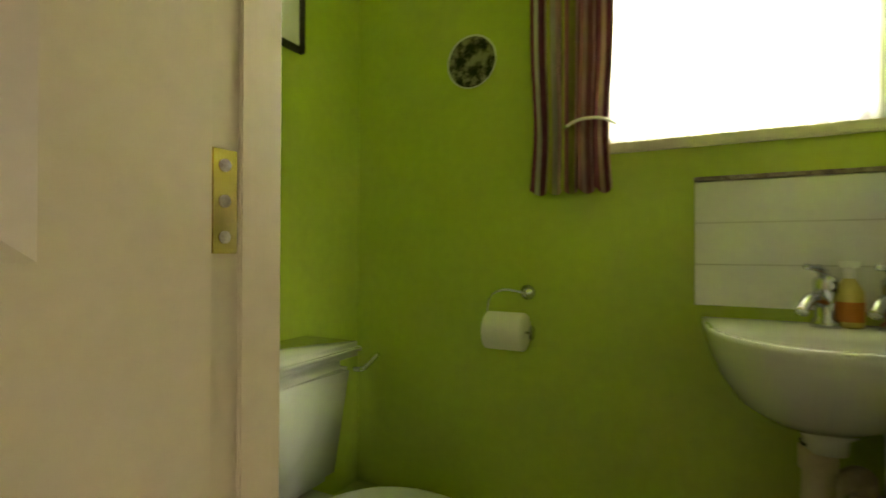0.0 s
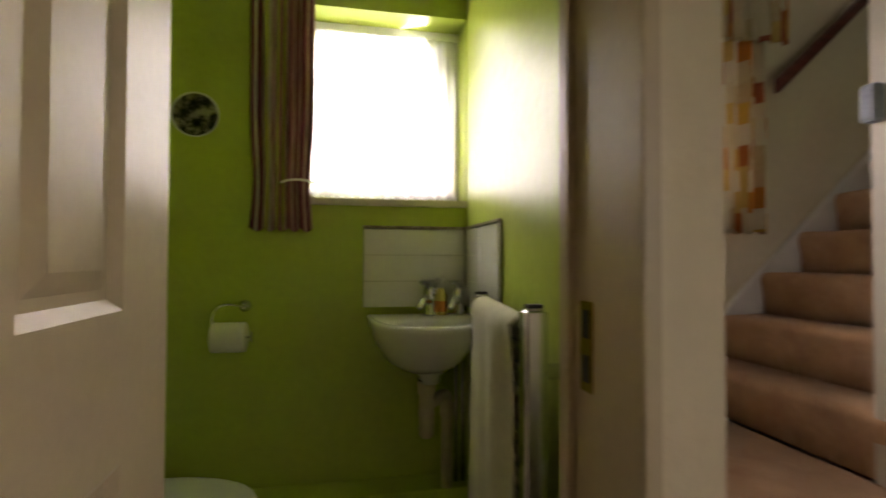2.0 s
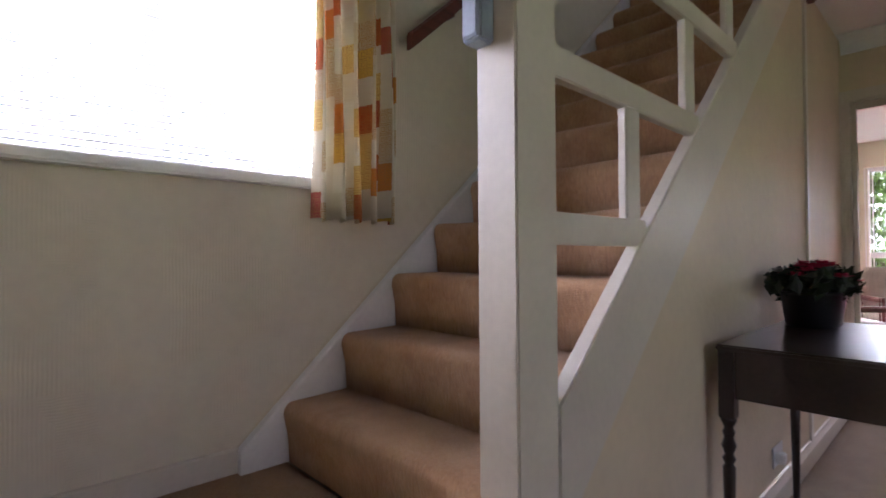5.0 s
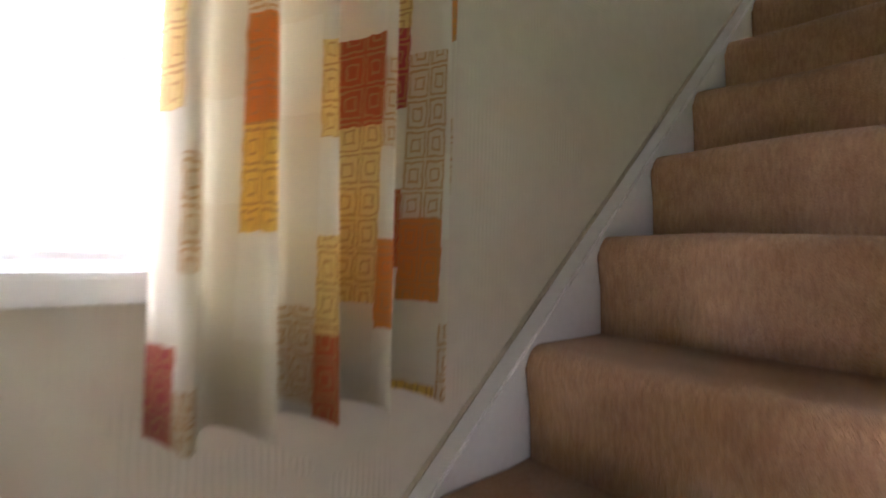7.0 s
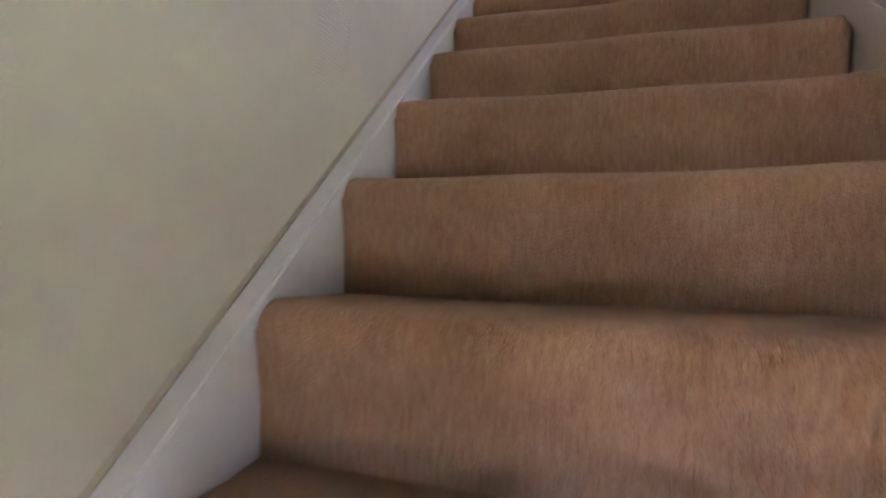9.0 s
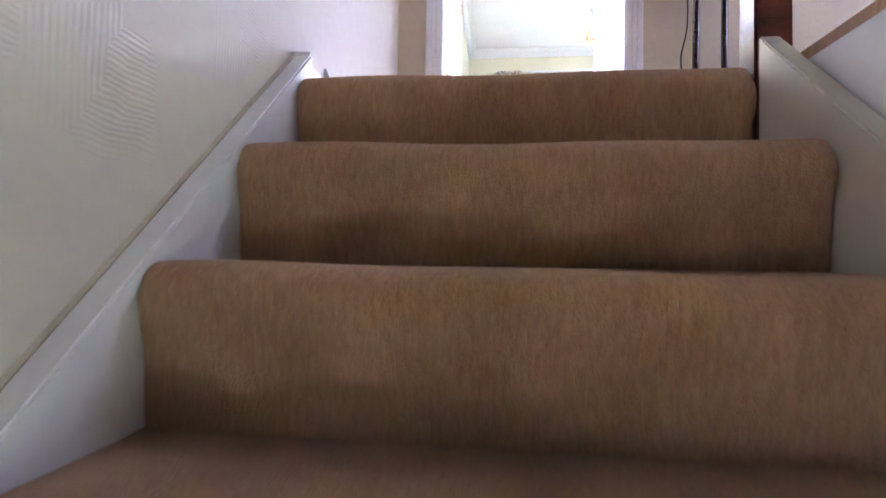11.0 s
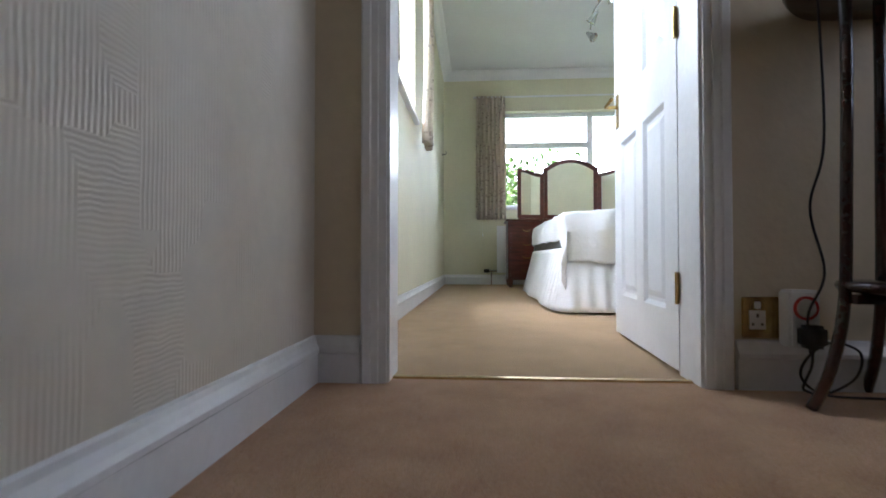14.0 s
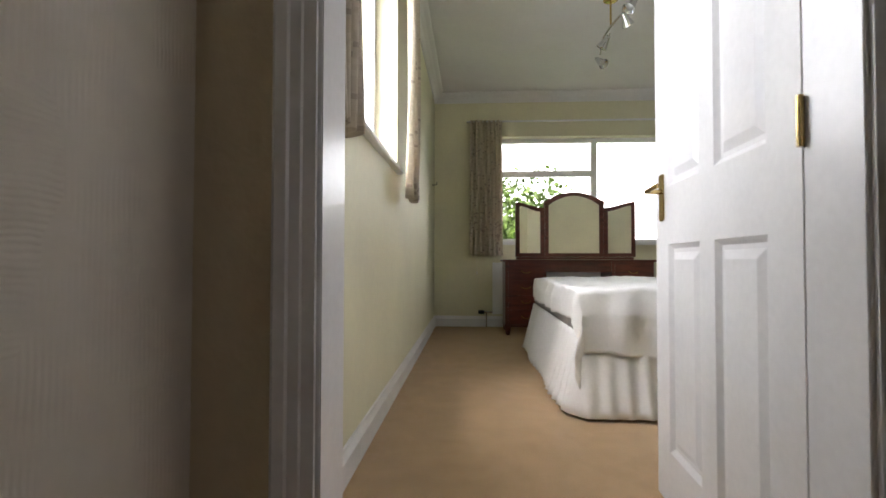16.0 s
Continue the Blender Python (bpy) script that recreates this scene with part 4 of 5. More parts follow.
part("pump", lathe([(0.009, 0.095), (0.009, 0.115), (0.016, 0.117), (0.016, 0.128)], (0, 0, 0), 12), WHITEPLASTIC, soapb, "pale pump head")


def toilet():
    d = thing("toilet", "white close-coupled toilet with the lid down", "toilet", (-2.225, -0.715, HF))
    bm = bevel(boxes((-0.21, -0.035, -0.20, 0.20, 0.42, 0.735)), 0.03, 4)
    for v in bm.verts:
        if v.co.z < 0.5:
            v.co.y *= 0.88
            if v.co.x > -0.1:
                v.co.x -= 0.03
    part("cistern", bm, CERAMIC, d, smooth=True)
    part("cistern_lid", bevel(boxes((-0.225, -0.018, -0.215, 0.215, 0.737, 0.775)), 0.015, 4), CERAMIC, d, smooth=True)
    part("flush_lever", tube(bend([(-0.018, 0.17, 0.71), (0.004, 0.17, 0.712), (0.010, 0.185, 0.718), (0.016, 0.225, 0.742)], 4), 0.0065), CHROME, d, "chrome flush lever", True)

    def oval(cx, rx, ry, z, n=36):
        return [(cx + rx * math.cos(2 * math.pi * k / n) * (1.0 if math.cos(2 * math.pi * k / n) > 0 else 0.72), ry * math.sin(2 * math.pi * k / n), z) for k in range(n)]

    def loft(rings):
        bm = bmesh.new()
        vs = [[bm.verts.new(p) for p in r] for r in rings]
        for a, b in zip(vs, vs[1:]):
            for k in range(len(a)):
                bm.faces.new((a[k], a[(k + 1) % len(a)], b[(k + 1) % len(a)], b[k]))
        bm.faces.new(vs[0])
        bm.faces.new(vs[-1])
        bmesh.ops.recalc_face_normals(bm, faces=bm.faces)
        return bm
    part("pan", loft([oval(0.10, 0.18, 0.11, 0.0), oval(0.10, 0.17, 0.10, 0.08), oval(0.13, 0.17, 0.11, 0.2), oval(0.18, 0.24, 0.165, 0.32), oval(0.19, 0.262, 0.182, 0.385), oval(0.19, 0.255, 0.175, 0.40)]), CERAMIC, d, smooth=True)
    part("neck", bevel(boxes((-0.2, 0.06, -0.13, 0.13, 0.30, 0.415)), 0.02, 3), CERAMIC, d, smooth=True)
    part("seat", loft([oval(0.19, 0.268, 0.188, 0.402), oval(0.19, 0.272, 0.192, 0.41), oval(0.19, 0.270, 0.190, 0.422)]), WHITEPLASTIC, d, smooth=True)
    part("lid", loft([oval(0.19, 0.268, 0.188, 0.424), oval(0.19, 0.273, 0.193, 0.432), oval(0.19, 0.268, 0.188, 0.443), oval(0.19, 0.24, 0.165, 0.449)]), WHITEPLASTIC, d, smooth=True)
    return d


toi = toilet()

roll = thing("toilet_roll_holder", "chrome wire toilet roll holder with a paper roll", "toilet roll holder", (-1.875, YW, 0.70))
part("rose", lathe([(0.020, 0), (0.020, -0.006), (0.012, -0.010), (0.010, -0.03)], (0, 0, 0), 20, "y"), CHROME, roll, smooth=True)
part("wire", tube(bend([(0, -0.03, 0), (-0.05, -0.05, 0.008), (-0.085, -0.062, -0.015), (-0.088, -0.066, -0.085), (-0.07, -0.07, -0.095), (0.03, -0.07, -0.095)], 6), 0.0035, 8), CHROME, roll, smooth=True)
part("end_ring", lathe([(0.018, 0.0), (0.019, 0.004), (0.016, 0.006), (0.006, 0.007)], (0.030, -0.07, -0.095), 18, "x"), CHROME, roll, smooth=True)
part("paper_roll", lathe([(0.020, -0.085), (0.046, -0.085), (0.048, -0.082), (0.048, 0.012), (0.046, 0.015), (0.020, 0.015)], (0, -0.07, -0.095), 30, "x"), PAPER, roll, "white paper roll", True)

plate_ = thing("wall_plate", "decorative wall plate with a dark printed landscape", "wall plate", (-2.034, YW, 1.332))
part("dish", lathe([(0.045, 0), (0.060, -0.006), (0.074, -0.016), (0.0745, -0.018), (0.060, -0.010), (0.044, -0.005), (0.001, -0.005)], (0, 0, 0), 40, "y"), CERAMIC, plate_, smooth=True)
PRINT = mat("printed_scene", (0.26, 0.24, 0.17), 0.25, spread=0.0, scale=34, rgb2=(0.008, 0.007, 0.006), coat=0.4, lohi=(0.66, 0.80))
part("print", lathe([(0.070, -0.0155), (0.060, -0.0108), (0.044, -0.0062), (0.001, -0.0062)], (0, 0, 0), 40, "y"), PRINT, plate_, "dark printed landscape")
pic = thing("picture_frame", "narrow dark picture frame on the green wall", "picture frame", (WC_X0, -0.66, 1.55))
part("backing", boxes((0.002, 0.01, -0.10, 0.10, -0.20, 0.20)), PAPER, pic)
for b_ in ((0.0, 0.02, -0.115, -0.10, -0.215, 0.215), (0.0, 0.02, 0.10, 0.115, -0.215, 0.215), (0.0, 0.02, -0.10, 0.10, -0.215, -0.20), (0.0, 0.02, -0.10, 0.10, 0.20, 0.215)):
    part("moulding", boxes(b_, w=0.003), DARKWOOD, pic)

wcur = curtain("cloakroom_curtain", (-1.86, YW - 0.045), (-1.655, YW - 0.045), 0.955, 2.1, 5, 0.022, STRIPE, "maroon, cream and green striped curtain held by a tieback", 3, waist=(0.13, 0.12, 0.5, 0.12))
tie = thing("curtain_tieback", "thin cream cord tieback on its hook", "tieback", (-1.70, YW - 0.07, 1.11))
part("cord", tube(bend([(-0.058, -0.006, -0.004), (-0.03, -0.022, 0.004), (0.0, -0.026, 0.006), (0.03, -0.018, 0.004), (0.052, 0.03, 0.0)], 6), 0.004, 8), PAPER, tie, smooth=True)
part("knob", lathe([(0.002, -0.006), (0.007, -0.003), (0.007, 0.003), (0.002, 0.006)], (-0.058, -0.006, -0.004), 10), CHROME, tie)
curtain("net_curtain", (WW[0] + 0.01, -0.19), (WW[1] - 0.008, -0.19), 1.085, 1.70, 16, 0.007, NET, "white net curtain gathered across the window", 9, thick=0.0006, category="net curtain")
solo("net_wire", tube([(WW[0], -0.19, 1.705), (WW[1], -0.19, 1.705)], 0.003), UPVC, "white curtain wire across the window head", "curtain wire")

rail_ = thing("towel_radiator", "chrome ladder towel radiator on the wall", "towel radiator", (-1.2, -0.95, 0.3))
for y in (-0.765, -1.14):
    part("upright", boxes((-1.215, -1.165, y - 0.02, y + 0.02, -0.02, 0.765), w=0.008, seg=3), CHROME, rail_)
    part("end_cap", boxes((-1.208, -1.172, y - 0.014, y + 0.014, 0.7655, 0.772), w=0.003), BLACK, rail_)
for k in range(14):
    z = 0.06 + 0.046 * k + (0.04 if k > 4 else 0) + (0.03 if k > 9 else 0)
    part("bar", tube([(-1.195, -0.765, z), (-1.195, -1.14, z)], 0.0105, 12), CHROME, rail_, smooth=True)
for y, z in ((-1.14, 0.64), (-1.14, 0.08), (-0.765, 0.64)):
    part("bracket", tube([(-1.17, y, z), (WC_X1, y, z)], 0.016, 12), CHROME, rail_)
for o in rail_.children:
    o.matrix_parent_inverse = Matrix.Translation((1.2, 0.95, -0.3))


def towel():
    bm = bmesh.new()
    n, m = 22, 44
    grid = []
    for i in range(n + 1):
        s = i / n
        y0 = -0.805 - 0.285 * s
        row = []
        for j in range(m + 1):
            t = j / m
            if t < 0.62:
                z = -0.18 + (0.735 + 0.18) * t / 0.62
                x = -1.222 - 0.006 * math.sin(9 * s + 5 * t)
            elif t < 0.74:
                a = math.pi * (t - 0.62) / 0.12
                z = 0.735 + 0.022 * math.sin(a)
                x = -1.195 - 0.027 * math.cos(a)
            else:
                z = 0.735 - 0.45 * (t - 0.74) / 0.26
                x = -1.168 + 0.004 * math.sin(8 * s)
            w = 0.0
            if t < 0.62:
                w = (0.62 - t) * 0.07
            y = y0 + w * (0.4 - s) + 0.006 * math.sin(6 * t)
            z += -0.02 * s * (1 if 0.5 < t < 0.8 else 0)
            row.append(bm.verts.new((x + 0.007 * math.sin(14 * s + 2 * t) * (1 if t < 0.6 else 0.2), y, z)))
        grid.append(row)
    for i in range(n):
        for j in range(m):
            bm.faces.new((grid[i][j], grid[i + 1][j], grid[i + 1][j + 1], grid[i][j + 1]))
    ob = solo("hand_towel", bm, TOWEL, "cream cotton towel hung over the towel radiator", "towel", True)
    sd = ob.modifiers.new("thickness", "SOLIDIFY")
    sd.thickness, sd.offset = 0.007, 1
    return ob


towel()

# ---------------------------------------------------------------- hall things
blind = thing("venetian_blind", "white venetian blind lowered over the hall window", "blind", (-0.33, 0.13, 1.15))
sx0, sx1 = HW[0] + 0.02, HW[1] - 0.02
BLINDMAT = cloth_mat("white_slat", [(0, (0.8, 0.8, 0.8)), (0.5, (0.78, 0.78, 0.78))], (0.5, 0.5), 0.35)
slat_me = mesh_of("slat", prism([(-0.011, -0.006), (-0.004, 0.0005), (0.005, 0.0045), (0.011, 0.006), (0.011, 0.007), (0.004, 0.0055), (-0.005, 0.0015), (-0.011, -0.005)], "x", sx0, sx1), BLINDMAT)
for k in range(34):
    o = new("slat", slat_me)
    o.parent = blind
    o.matrix_parent_inverse = Matrix.Translation((0.33, -0.13, -1.15))
    o.location = (0, 0.13, 1.165 + 0.0205 * k)
hr = part("head_rail", boxes((sx0, sx1, 0.112, 0.15, 1.865, 1.895), w=0.002), UPVC, blind)
br = part("bottom_rail", boxes((sx0, sx1, 0.118, 0.142, 1.138, 1.150), w=0.002), UPVC, blind)
cords = []
for x in (-0.8, -0.33, 0.12):
    cords.append(part("ladder_cord", tube([(x, 0.118, 1.14), (x, 0.118, 1.87)], 0.0009, 6), UPVC, blind))
for o in (hr, br, *cords):
    o.matrix_parent_inverse = Matrix.Translation((0.33, -0.13, -1.15))
solo("pelmet_board", boxes((HW[0] - 0.1, HW[1] + 0.16, 0.02, WY - 0.002, 1.845, 1.905), w=0.003), PINE, "varnished pine batten over the hall window", "pelmet board")
curtain("hall_curtain", (0.072, -0.07), (0.405, -0.07), 0.985, 2.08, 5, 0.034, PATCH, "cream, orange and yellow patchwork patterned curtain", 5)
curtain("hall_curtain", (-1.04, -0.075), (-0.80, -0.075), 0.985, 2.08, 5, 0.024, PATCH, "cream, orange and yellow patchwork patterned curtain", 8)
curtain("curtain_valance", (-1.05, -0.14), (0.46, -0.14), 1.855, 2.14, 22, 0.016, PATCH, "gathered patchwork valance over the hall window", 11, category="valance")
thermo = thing("intercom_box", "small blue-grey plastic box fixed to the newel post", "control box", (0.005, -0.872, 1.325))
part("case", boxes((-0.045, 0, -0.024, 0.024, -0.056, 0.056), w=0.006), GREYPLASTIC, thermo)
part("face", boxes((-0.048, -0.0455, -0.018, 0.018, -0.046, 0.046), w=0.001), GREYPLASTIC, thermo)

keybox = thing("wall_box", "small brown wooden box fixed to the end of the partition", "wall box", (-1.07, -1.23, 0.98))
part("case", boxes((0, 0.155, -0.05, 0.05, -0.03, 0.025), w=0.004), PINEDARK, keybox)
part("lid", boxes((-0.0, 0.16, -0.055, 0.055, 0.0255, 0.032), w=0.002), STAIRWHITE, keybox, "pale lid")


def console_table():
    d = thing("console_table", "dark wooden console table on slim turned legs", "table", (1.36, -1.2, HF))
    part("tabletop", boxes((-0.44, 0.44, -0.225, 0.225, 0.772, 0.792), w=0.005, seg=3), DARKWOOD, d)
    for b_ in ((-0.40, 0.40, -0.205, -0.185, 0.63, 0.772), (-0.40, 0.40, 0.185, 0.205, 0.63, 0.772), (-0.42, -0.40, -0.20, 0.20, 0.63, 0.772), (0.40, 0.42, -0.20, 0.20, 0.63, 0.772)):
        part("apron", boxes(b_, w=0.002), DARKWOOD, d)
    part("drawer_front", boxes((-0.30, 0.30, -0.211, -0.205, 0.645, 0.758), w=0.002), DARKWOOD, d)
    leg = [(0.008, 0.0), (0.011, 0.02), (0.009, 0.03), (0.012, 0.06), (0.017, 0.36), (0.018, 0.42), (0.012, 0.43), (0.019, 0.445), (0.012, 0.46), (0.021, 0.485), (0.013, 0.51), (0.018, 0.525), (0.012, 0.54), (0.022, 0.56), (0.022, 0.57)]
    for x in (-0.41, 0.41):
        for y in (-0.198, 0.198):
            lg = part("leg", lathe(leg, (x, y, 0), 16), DARKWOOD, d, smooth=True)
            part("leg_block", boxes((x - 0.022, x + 0.022, y - 0.022, y + 0.022, 0.57, 0.772), w=0.002), DARKWOOD, lg)
    return d


console_table()


def leaf_cloud(count, centre, radii, size, seed, lumps=0, flat=False):
    """Many small folded leaves scattered through an uneven round volume."""
    rng = np.random.default_rng(seed)
    c = np.array(centre)
    if lumps:
        hub = rng.normal(size=(lumps, 3))
        hub /= np.linalg.norm(hub, axis=1)[:, None]
        hub = hub * rng.uniform(0.3, 0.95, (lumps, 1)) * np.array(radii)
        pick = rng.integers(0, lumps, count)
        off = rng.normal(size=(count, 3)) * np.array(radii) * 0.20
        pos = c + hub[pick] + off
    else:
        d = rng.normal(size=(count, 3))
        d /= np.linalg.norm(d, axis=1)[:, None]
        pos = c + d * rng.uniform(0.4, 1.0, (count, 1)) * np.array(radii)
    u = rng.normal(size=(count, 3))
    u /= np.linalg.norm(u, axis=1)[:, None]
    v = np.cross(u, rng.normal(size=(count, 3)))
    v /= np.linalg.norm(v, axis=1)[:, None]
    n = np.cross(u, v)
    s = size * rng.uniform(0.6, 1.4, (count, 1))
    verts = np.stack([pos - u * s, pos + v * s * 0.5 + n * s * 0.15, pos + u * s, pos - v * s * 0.5 + n * s * 0.15], 1).reshape(-1, 3)
    faces = [(4 * i, 4 * i + 1, 4 * i + 2, 4 * i + 3) for i in range(count)]
    me = bpy.data.meshes.new("leaves")
    me.from_pydata(verts.tolist(), [], faces)
    bm = bmesh.new()
    bm.from_mesh(me)
    bpy.data.meshes.remove(me)
    return bm


flow = thing("flower_basket", "dark basket of crimson silk flowers on the table", "flower basket", (1.60, -1.10, HF + 0.792))
part("basket", lathe([(0.10, 0.0), (0.115, 0.01), (0.135, 0.12), (0.142, 0.13), (0.130, 0.135), (0.128, 0.11)], (0, 0, 0), 30, "z", (1.15, 0.75)), BLACK, flow, smooth=True)
part("foliage", leaf_cloud(520, (0, 0, 0.165), (0.23, 0.15, 0.07), 0.030, 4), LEAFDARK, flow)
rf = random.Random(6)
for k in range(22):
    a, r = rf.uniform(0, 6.28), rf.uniform(0.2, 1)
    c = Vector((0.19 * r * math.cos(a), 0.12 * r * math.sin(a), 0.185 + 0.035 * (1 - r * r) + rf.uniform(-0.02, 0.02)))
    bm = bmesh.new()
    for layer in range(3):
        for p_ in range(6):
            an = p_ * math.pi / 3 + layer * 0.5
            rr = 0.040 - 0.010 * layer
            d_ = Vector((math.cos(an), math.sin(an), 0.25 + 0.5 * layer)).normalized()
            sd_ = Vector((-math.sin(an), math.cos(an), 0)) * rr * 0.45
            vs = [bm.verts.new(c), bm.verts.new(c + d_ * rr * 0.6 + sd_), bm.verts.new(c + d_ * rr), bm.verts.new(c + d_ * rr * 0.6 - sd_)]
            bm.faces.new(vs)
    part("flower", bm, PETAL if k % 4 else PETALPALE, flow)

sock = thing("wall_socket", "brass double socket low on the understairs panel", "socket", (1.75, -0.938, 0.02))
part("face_plate", boxes((-0.073, 0.073, -0.006, 0, -0.043, 0.043), w=0.003), WHITEPLASTIC, sock)
part("plug", boxes((-0.05, -0.005, -0.04, -0.006, -0.025, 0.02), w=0.005), WHITEPLASTIC, sock)

# lounge glazed screen, seats, garden
screen = thing("glazed_side_panel", "fixed reeded glass panel beside the lounge doorway", "glazed panel", kind="structure")
for b_ in ((3.43, 3.47, -1.235, -1.200, HF, 1.845), (3.43, 3.47, -1.200, -1.018, HF, HF + 0.05), (3.43, 3.47, -1.200, -1.018, 1.80, 1.845), (3.43, 3.47, -1.018, -0.992, HF, 1.845)):
    part("frame", boxes(b_, w=0.003), STAIRWHITE, screen)
pts = []
for k in range(25):
    y = -1.200 + 0.182 * k / 24
    pts.append((3.448 + (0.0025 if k % 2 else 0), y))
pts += [(3.442, -1.018), (3.442, -1.200)]
pn = part("reeded_pane", prism(pts, "z", HF + 0.05, 1.80), REEDED, screen)
pn.visible_shadow = False


def armchair(at, turn, label):
    d = thing("armchair", label, "armchair", at, group="lounge seats")
    part("seat", bevel(boxes((-0.30, 0.30, -0.28, 0.30, 0.28, 0.45)), 0.05, 3), UPHOLSTERY, d, smooth=True)
    part("backrest", bevel(boxes((-0.30, 0.30, 0.22, 0.36, 0.42, 0.92)), 0.06, 3), UPHOLSTERY, d, smooth=True)
    for x in (-0.34, 0.34):
        part("armrest", boxes((x - 0.03, x + 0.03, -0.28, 0.30, 0.56, 0.61), w=0.012, seg=3), MAHOGANY, d)
        for y in (-0.25, 0.28):
            part("leg", boxes((x - 0.022, x + 0.022, y - 0.022, y + 0.022, 0, 0.56), w=0.006), MAHOGANY, d)
    d.rotation_euler = (0, 0, radians(turn))
    return d


armchair((5.2, -0.72, HF), 35, "pale upholstered armchair with dark wooden arms")
armchair((6.5, -1.05, HF), -60, "pale upholstered armchair beside the window")
curtain("lounge_curtain", (7.30, -1.46), (7.30, -1.78), HF + 0.03, 2.05, 6, 0.03, cloth_mat("russet_cotton", [(0, (0.36, 0.16, 0.09)), (0.6, (0.42, 0.22, 0.13)), (0.85, (0.30, 0.10, 0.06))], (0.04, 0.05), 0.3), "russet patterned lounge curtain", 21)

# ---------------------------------------------------------------- landing things
stand = thing("plant_stand", "tall dark polished wooden plant stand with splayed feet", "plant stand", (3.46, -1.315, LF))
part("tray", lathe([(0.13, 0.93), (0.225, 0.94), (0.235, 0.955), (0.23, 0.97), (0.22, 0.962), (0.002, 0.962)], (0, 0, 0), 40), STANDWOOD, stand, smooth=True)
part("shelf", lathe([(0.11, 0.255), (0.140, 0.262), (0.145, 0.272), (0.14, 0.282), (0.002, 0.282)], (0, 0, 0), 40), STANDWOOD, stand, smooth=True)
part("stretcher", boxes((-0.136, 0.136, -0.012, 0.012, 0.235, 0.255), (-0.012, 0.012, -0.136, -0.0125, 0.235, 0.255), (-0.012, 0.012, 0.0125, 0.136, 0.235, 0.255)), STANDWOOD, stand)
for a in (80, 170, 260, 350):
    c, s_ = math.cos(radians(a)), math.sin(radians(a))
    line = bend([(0.205 * c, 0.205 * s_, 0.0), (0.167 * c, 0.167 * s_, 0.09), (0.139 * c, 0.139 * s_, 0.24), (0.132 * c, 0.132 * s_, 0.5), (0.128 * c, 0.128 * s_, 0.75), (0.13 * c, 0.13 * s_, 0.945)], 6)
    part("leg", tube(line, 0.0125, 8), STANDWOOD, stand, smooth=True)

dsock = thing("double_socket", "polished brass double socket outlet above the skirting", "socket", (3.67, -1.128, 2.782))
part("face_plate", boxes((-0.007, 0, -0.073, 0.073, -0.052, 0.052), w=0.003), BRASS, dsock)
for y in (0.036, -0.036):
    q = part("insert", boxes((-0.0085, -0.007, y - 0.020, y + 0.020, -0.03, 0.018), w=0.0015), WHITEPLASTIC, dsock, "white socket insert")
    part("pin_hole", boxes((-0.009, -0.0084, y - 0.003, y + 0.003, 0.000, 0.010)), BLACK, q)
    part("pin_hole", boxes((-0.009, -0.0084, y - 0.014, y - 0.008, -0.020, -0.014)), BLACK, q)
    part("pin_hole", boxes((-0.009, -0.0084, y + 0.008, y + 0.014, -0.020, -0.014)), BLACK, q)
    part("rocker", boxes((-0.0105, -0.007, y - 0.008, y + 0.008, 0.022, 0.04), w=0.0015), WHITEPLASTIC, dsock)
timer = thing("plug_timer", "white plug-in timer with a red ringed dial", "timer", (3.655, -1.172, 2.79))
part("case", boxes((-0.052, 0.0, -0.036, 0.036, -0.075, 0.065), w=0.006, seg=3), WHITEPLASTIC, timer)
part("dial_ring", lathe([(0.029, -0.052), (0.029, -0.056), (0.023, -0.0565), (0.023, -0.052)], (0, 0, 0.022), 30, "x"), REDPLASTIC, timer, "red dial ring")
part("dial", lathe([(0.022, -0.052), (0.021, -0.058), (0.010, -0.059)], (0, 0, 0.022), 26, "x"), WHITEPLASTIC, timer)
plug = thing("black_plug", "black mains plug pushed into the timer with its cable", "plug", (3.60, -1.172, 2.748))
part("body", bevel(boxes((-0.042, 0.003, -0.026, 0.026, -0.028, 0.026)), 0.009, 3), BLACK, plug, smooth=True)
part("cable", tube(bend([(-0.02, 0, -0.028), (-0.022, 0.004, -0.07), (-0.01, 0.012, -0.11), (0.01, 0.0, -0.135), (0.01, -0.05, -0.142), (0.0, -0.11, -0.10), (0.0, -0.12, -0.04), (0.01, -0.06, -0.02), (0.0, 0.0, -0.055), (-0.01, 0.02, -0.10), (0.0, -0.04, -0.142), (-0.02, -0.16, -0.144), (-0.05, -0.3, -0.144)], 8), 0.0032, 7), BLACK, plug, smooth=True)
solo("lamp_cable", tube(bend([(3.535, -1.165, 3.54), (3.525, -1.168, 3.2), (3.548, -1.150, 3.05), (3.53, -1.168, 2.9), (3.56, -1.15, 2.80), (3.60, -1.18, 2.70)], 8), 0.003, 7), BLACK, "thin black cable hanging down the plant stand", "cable", True)

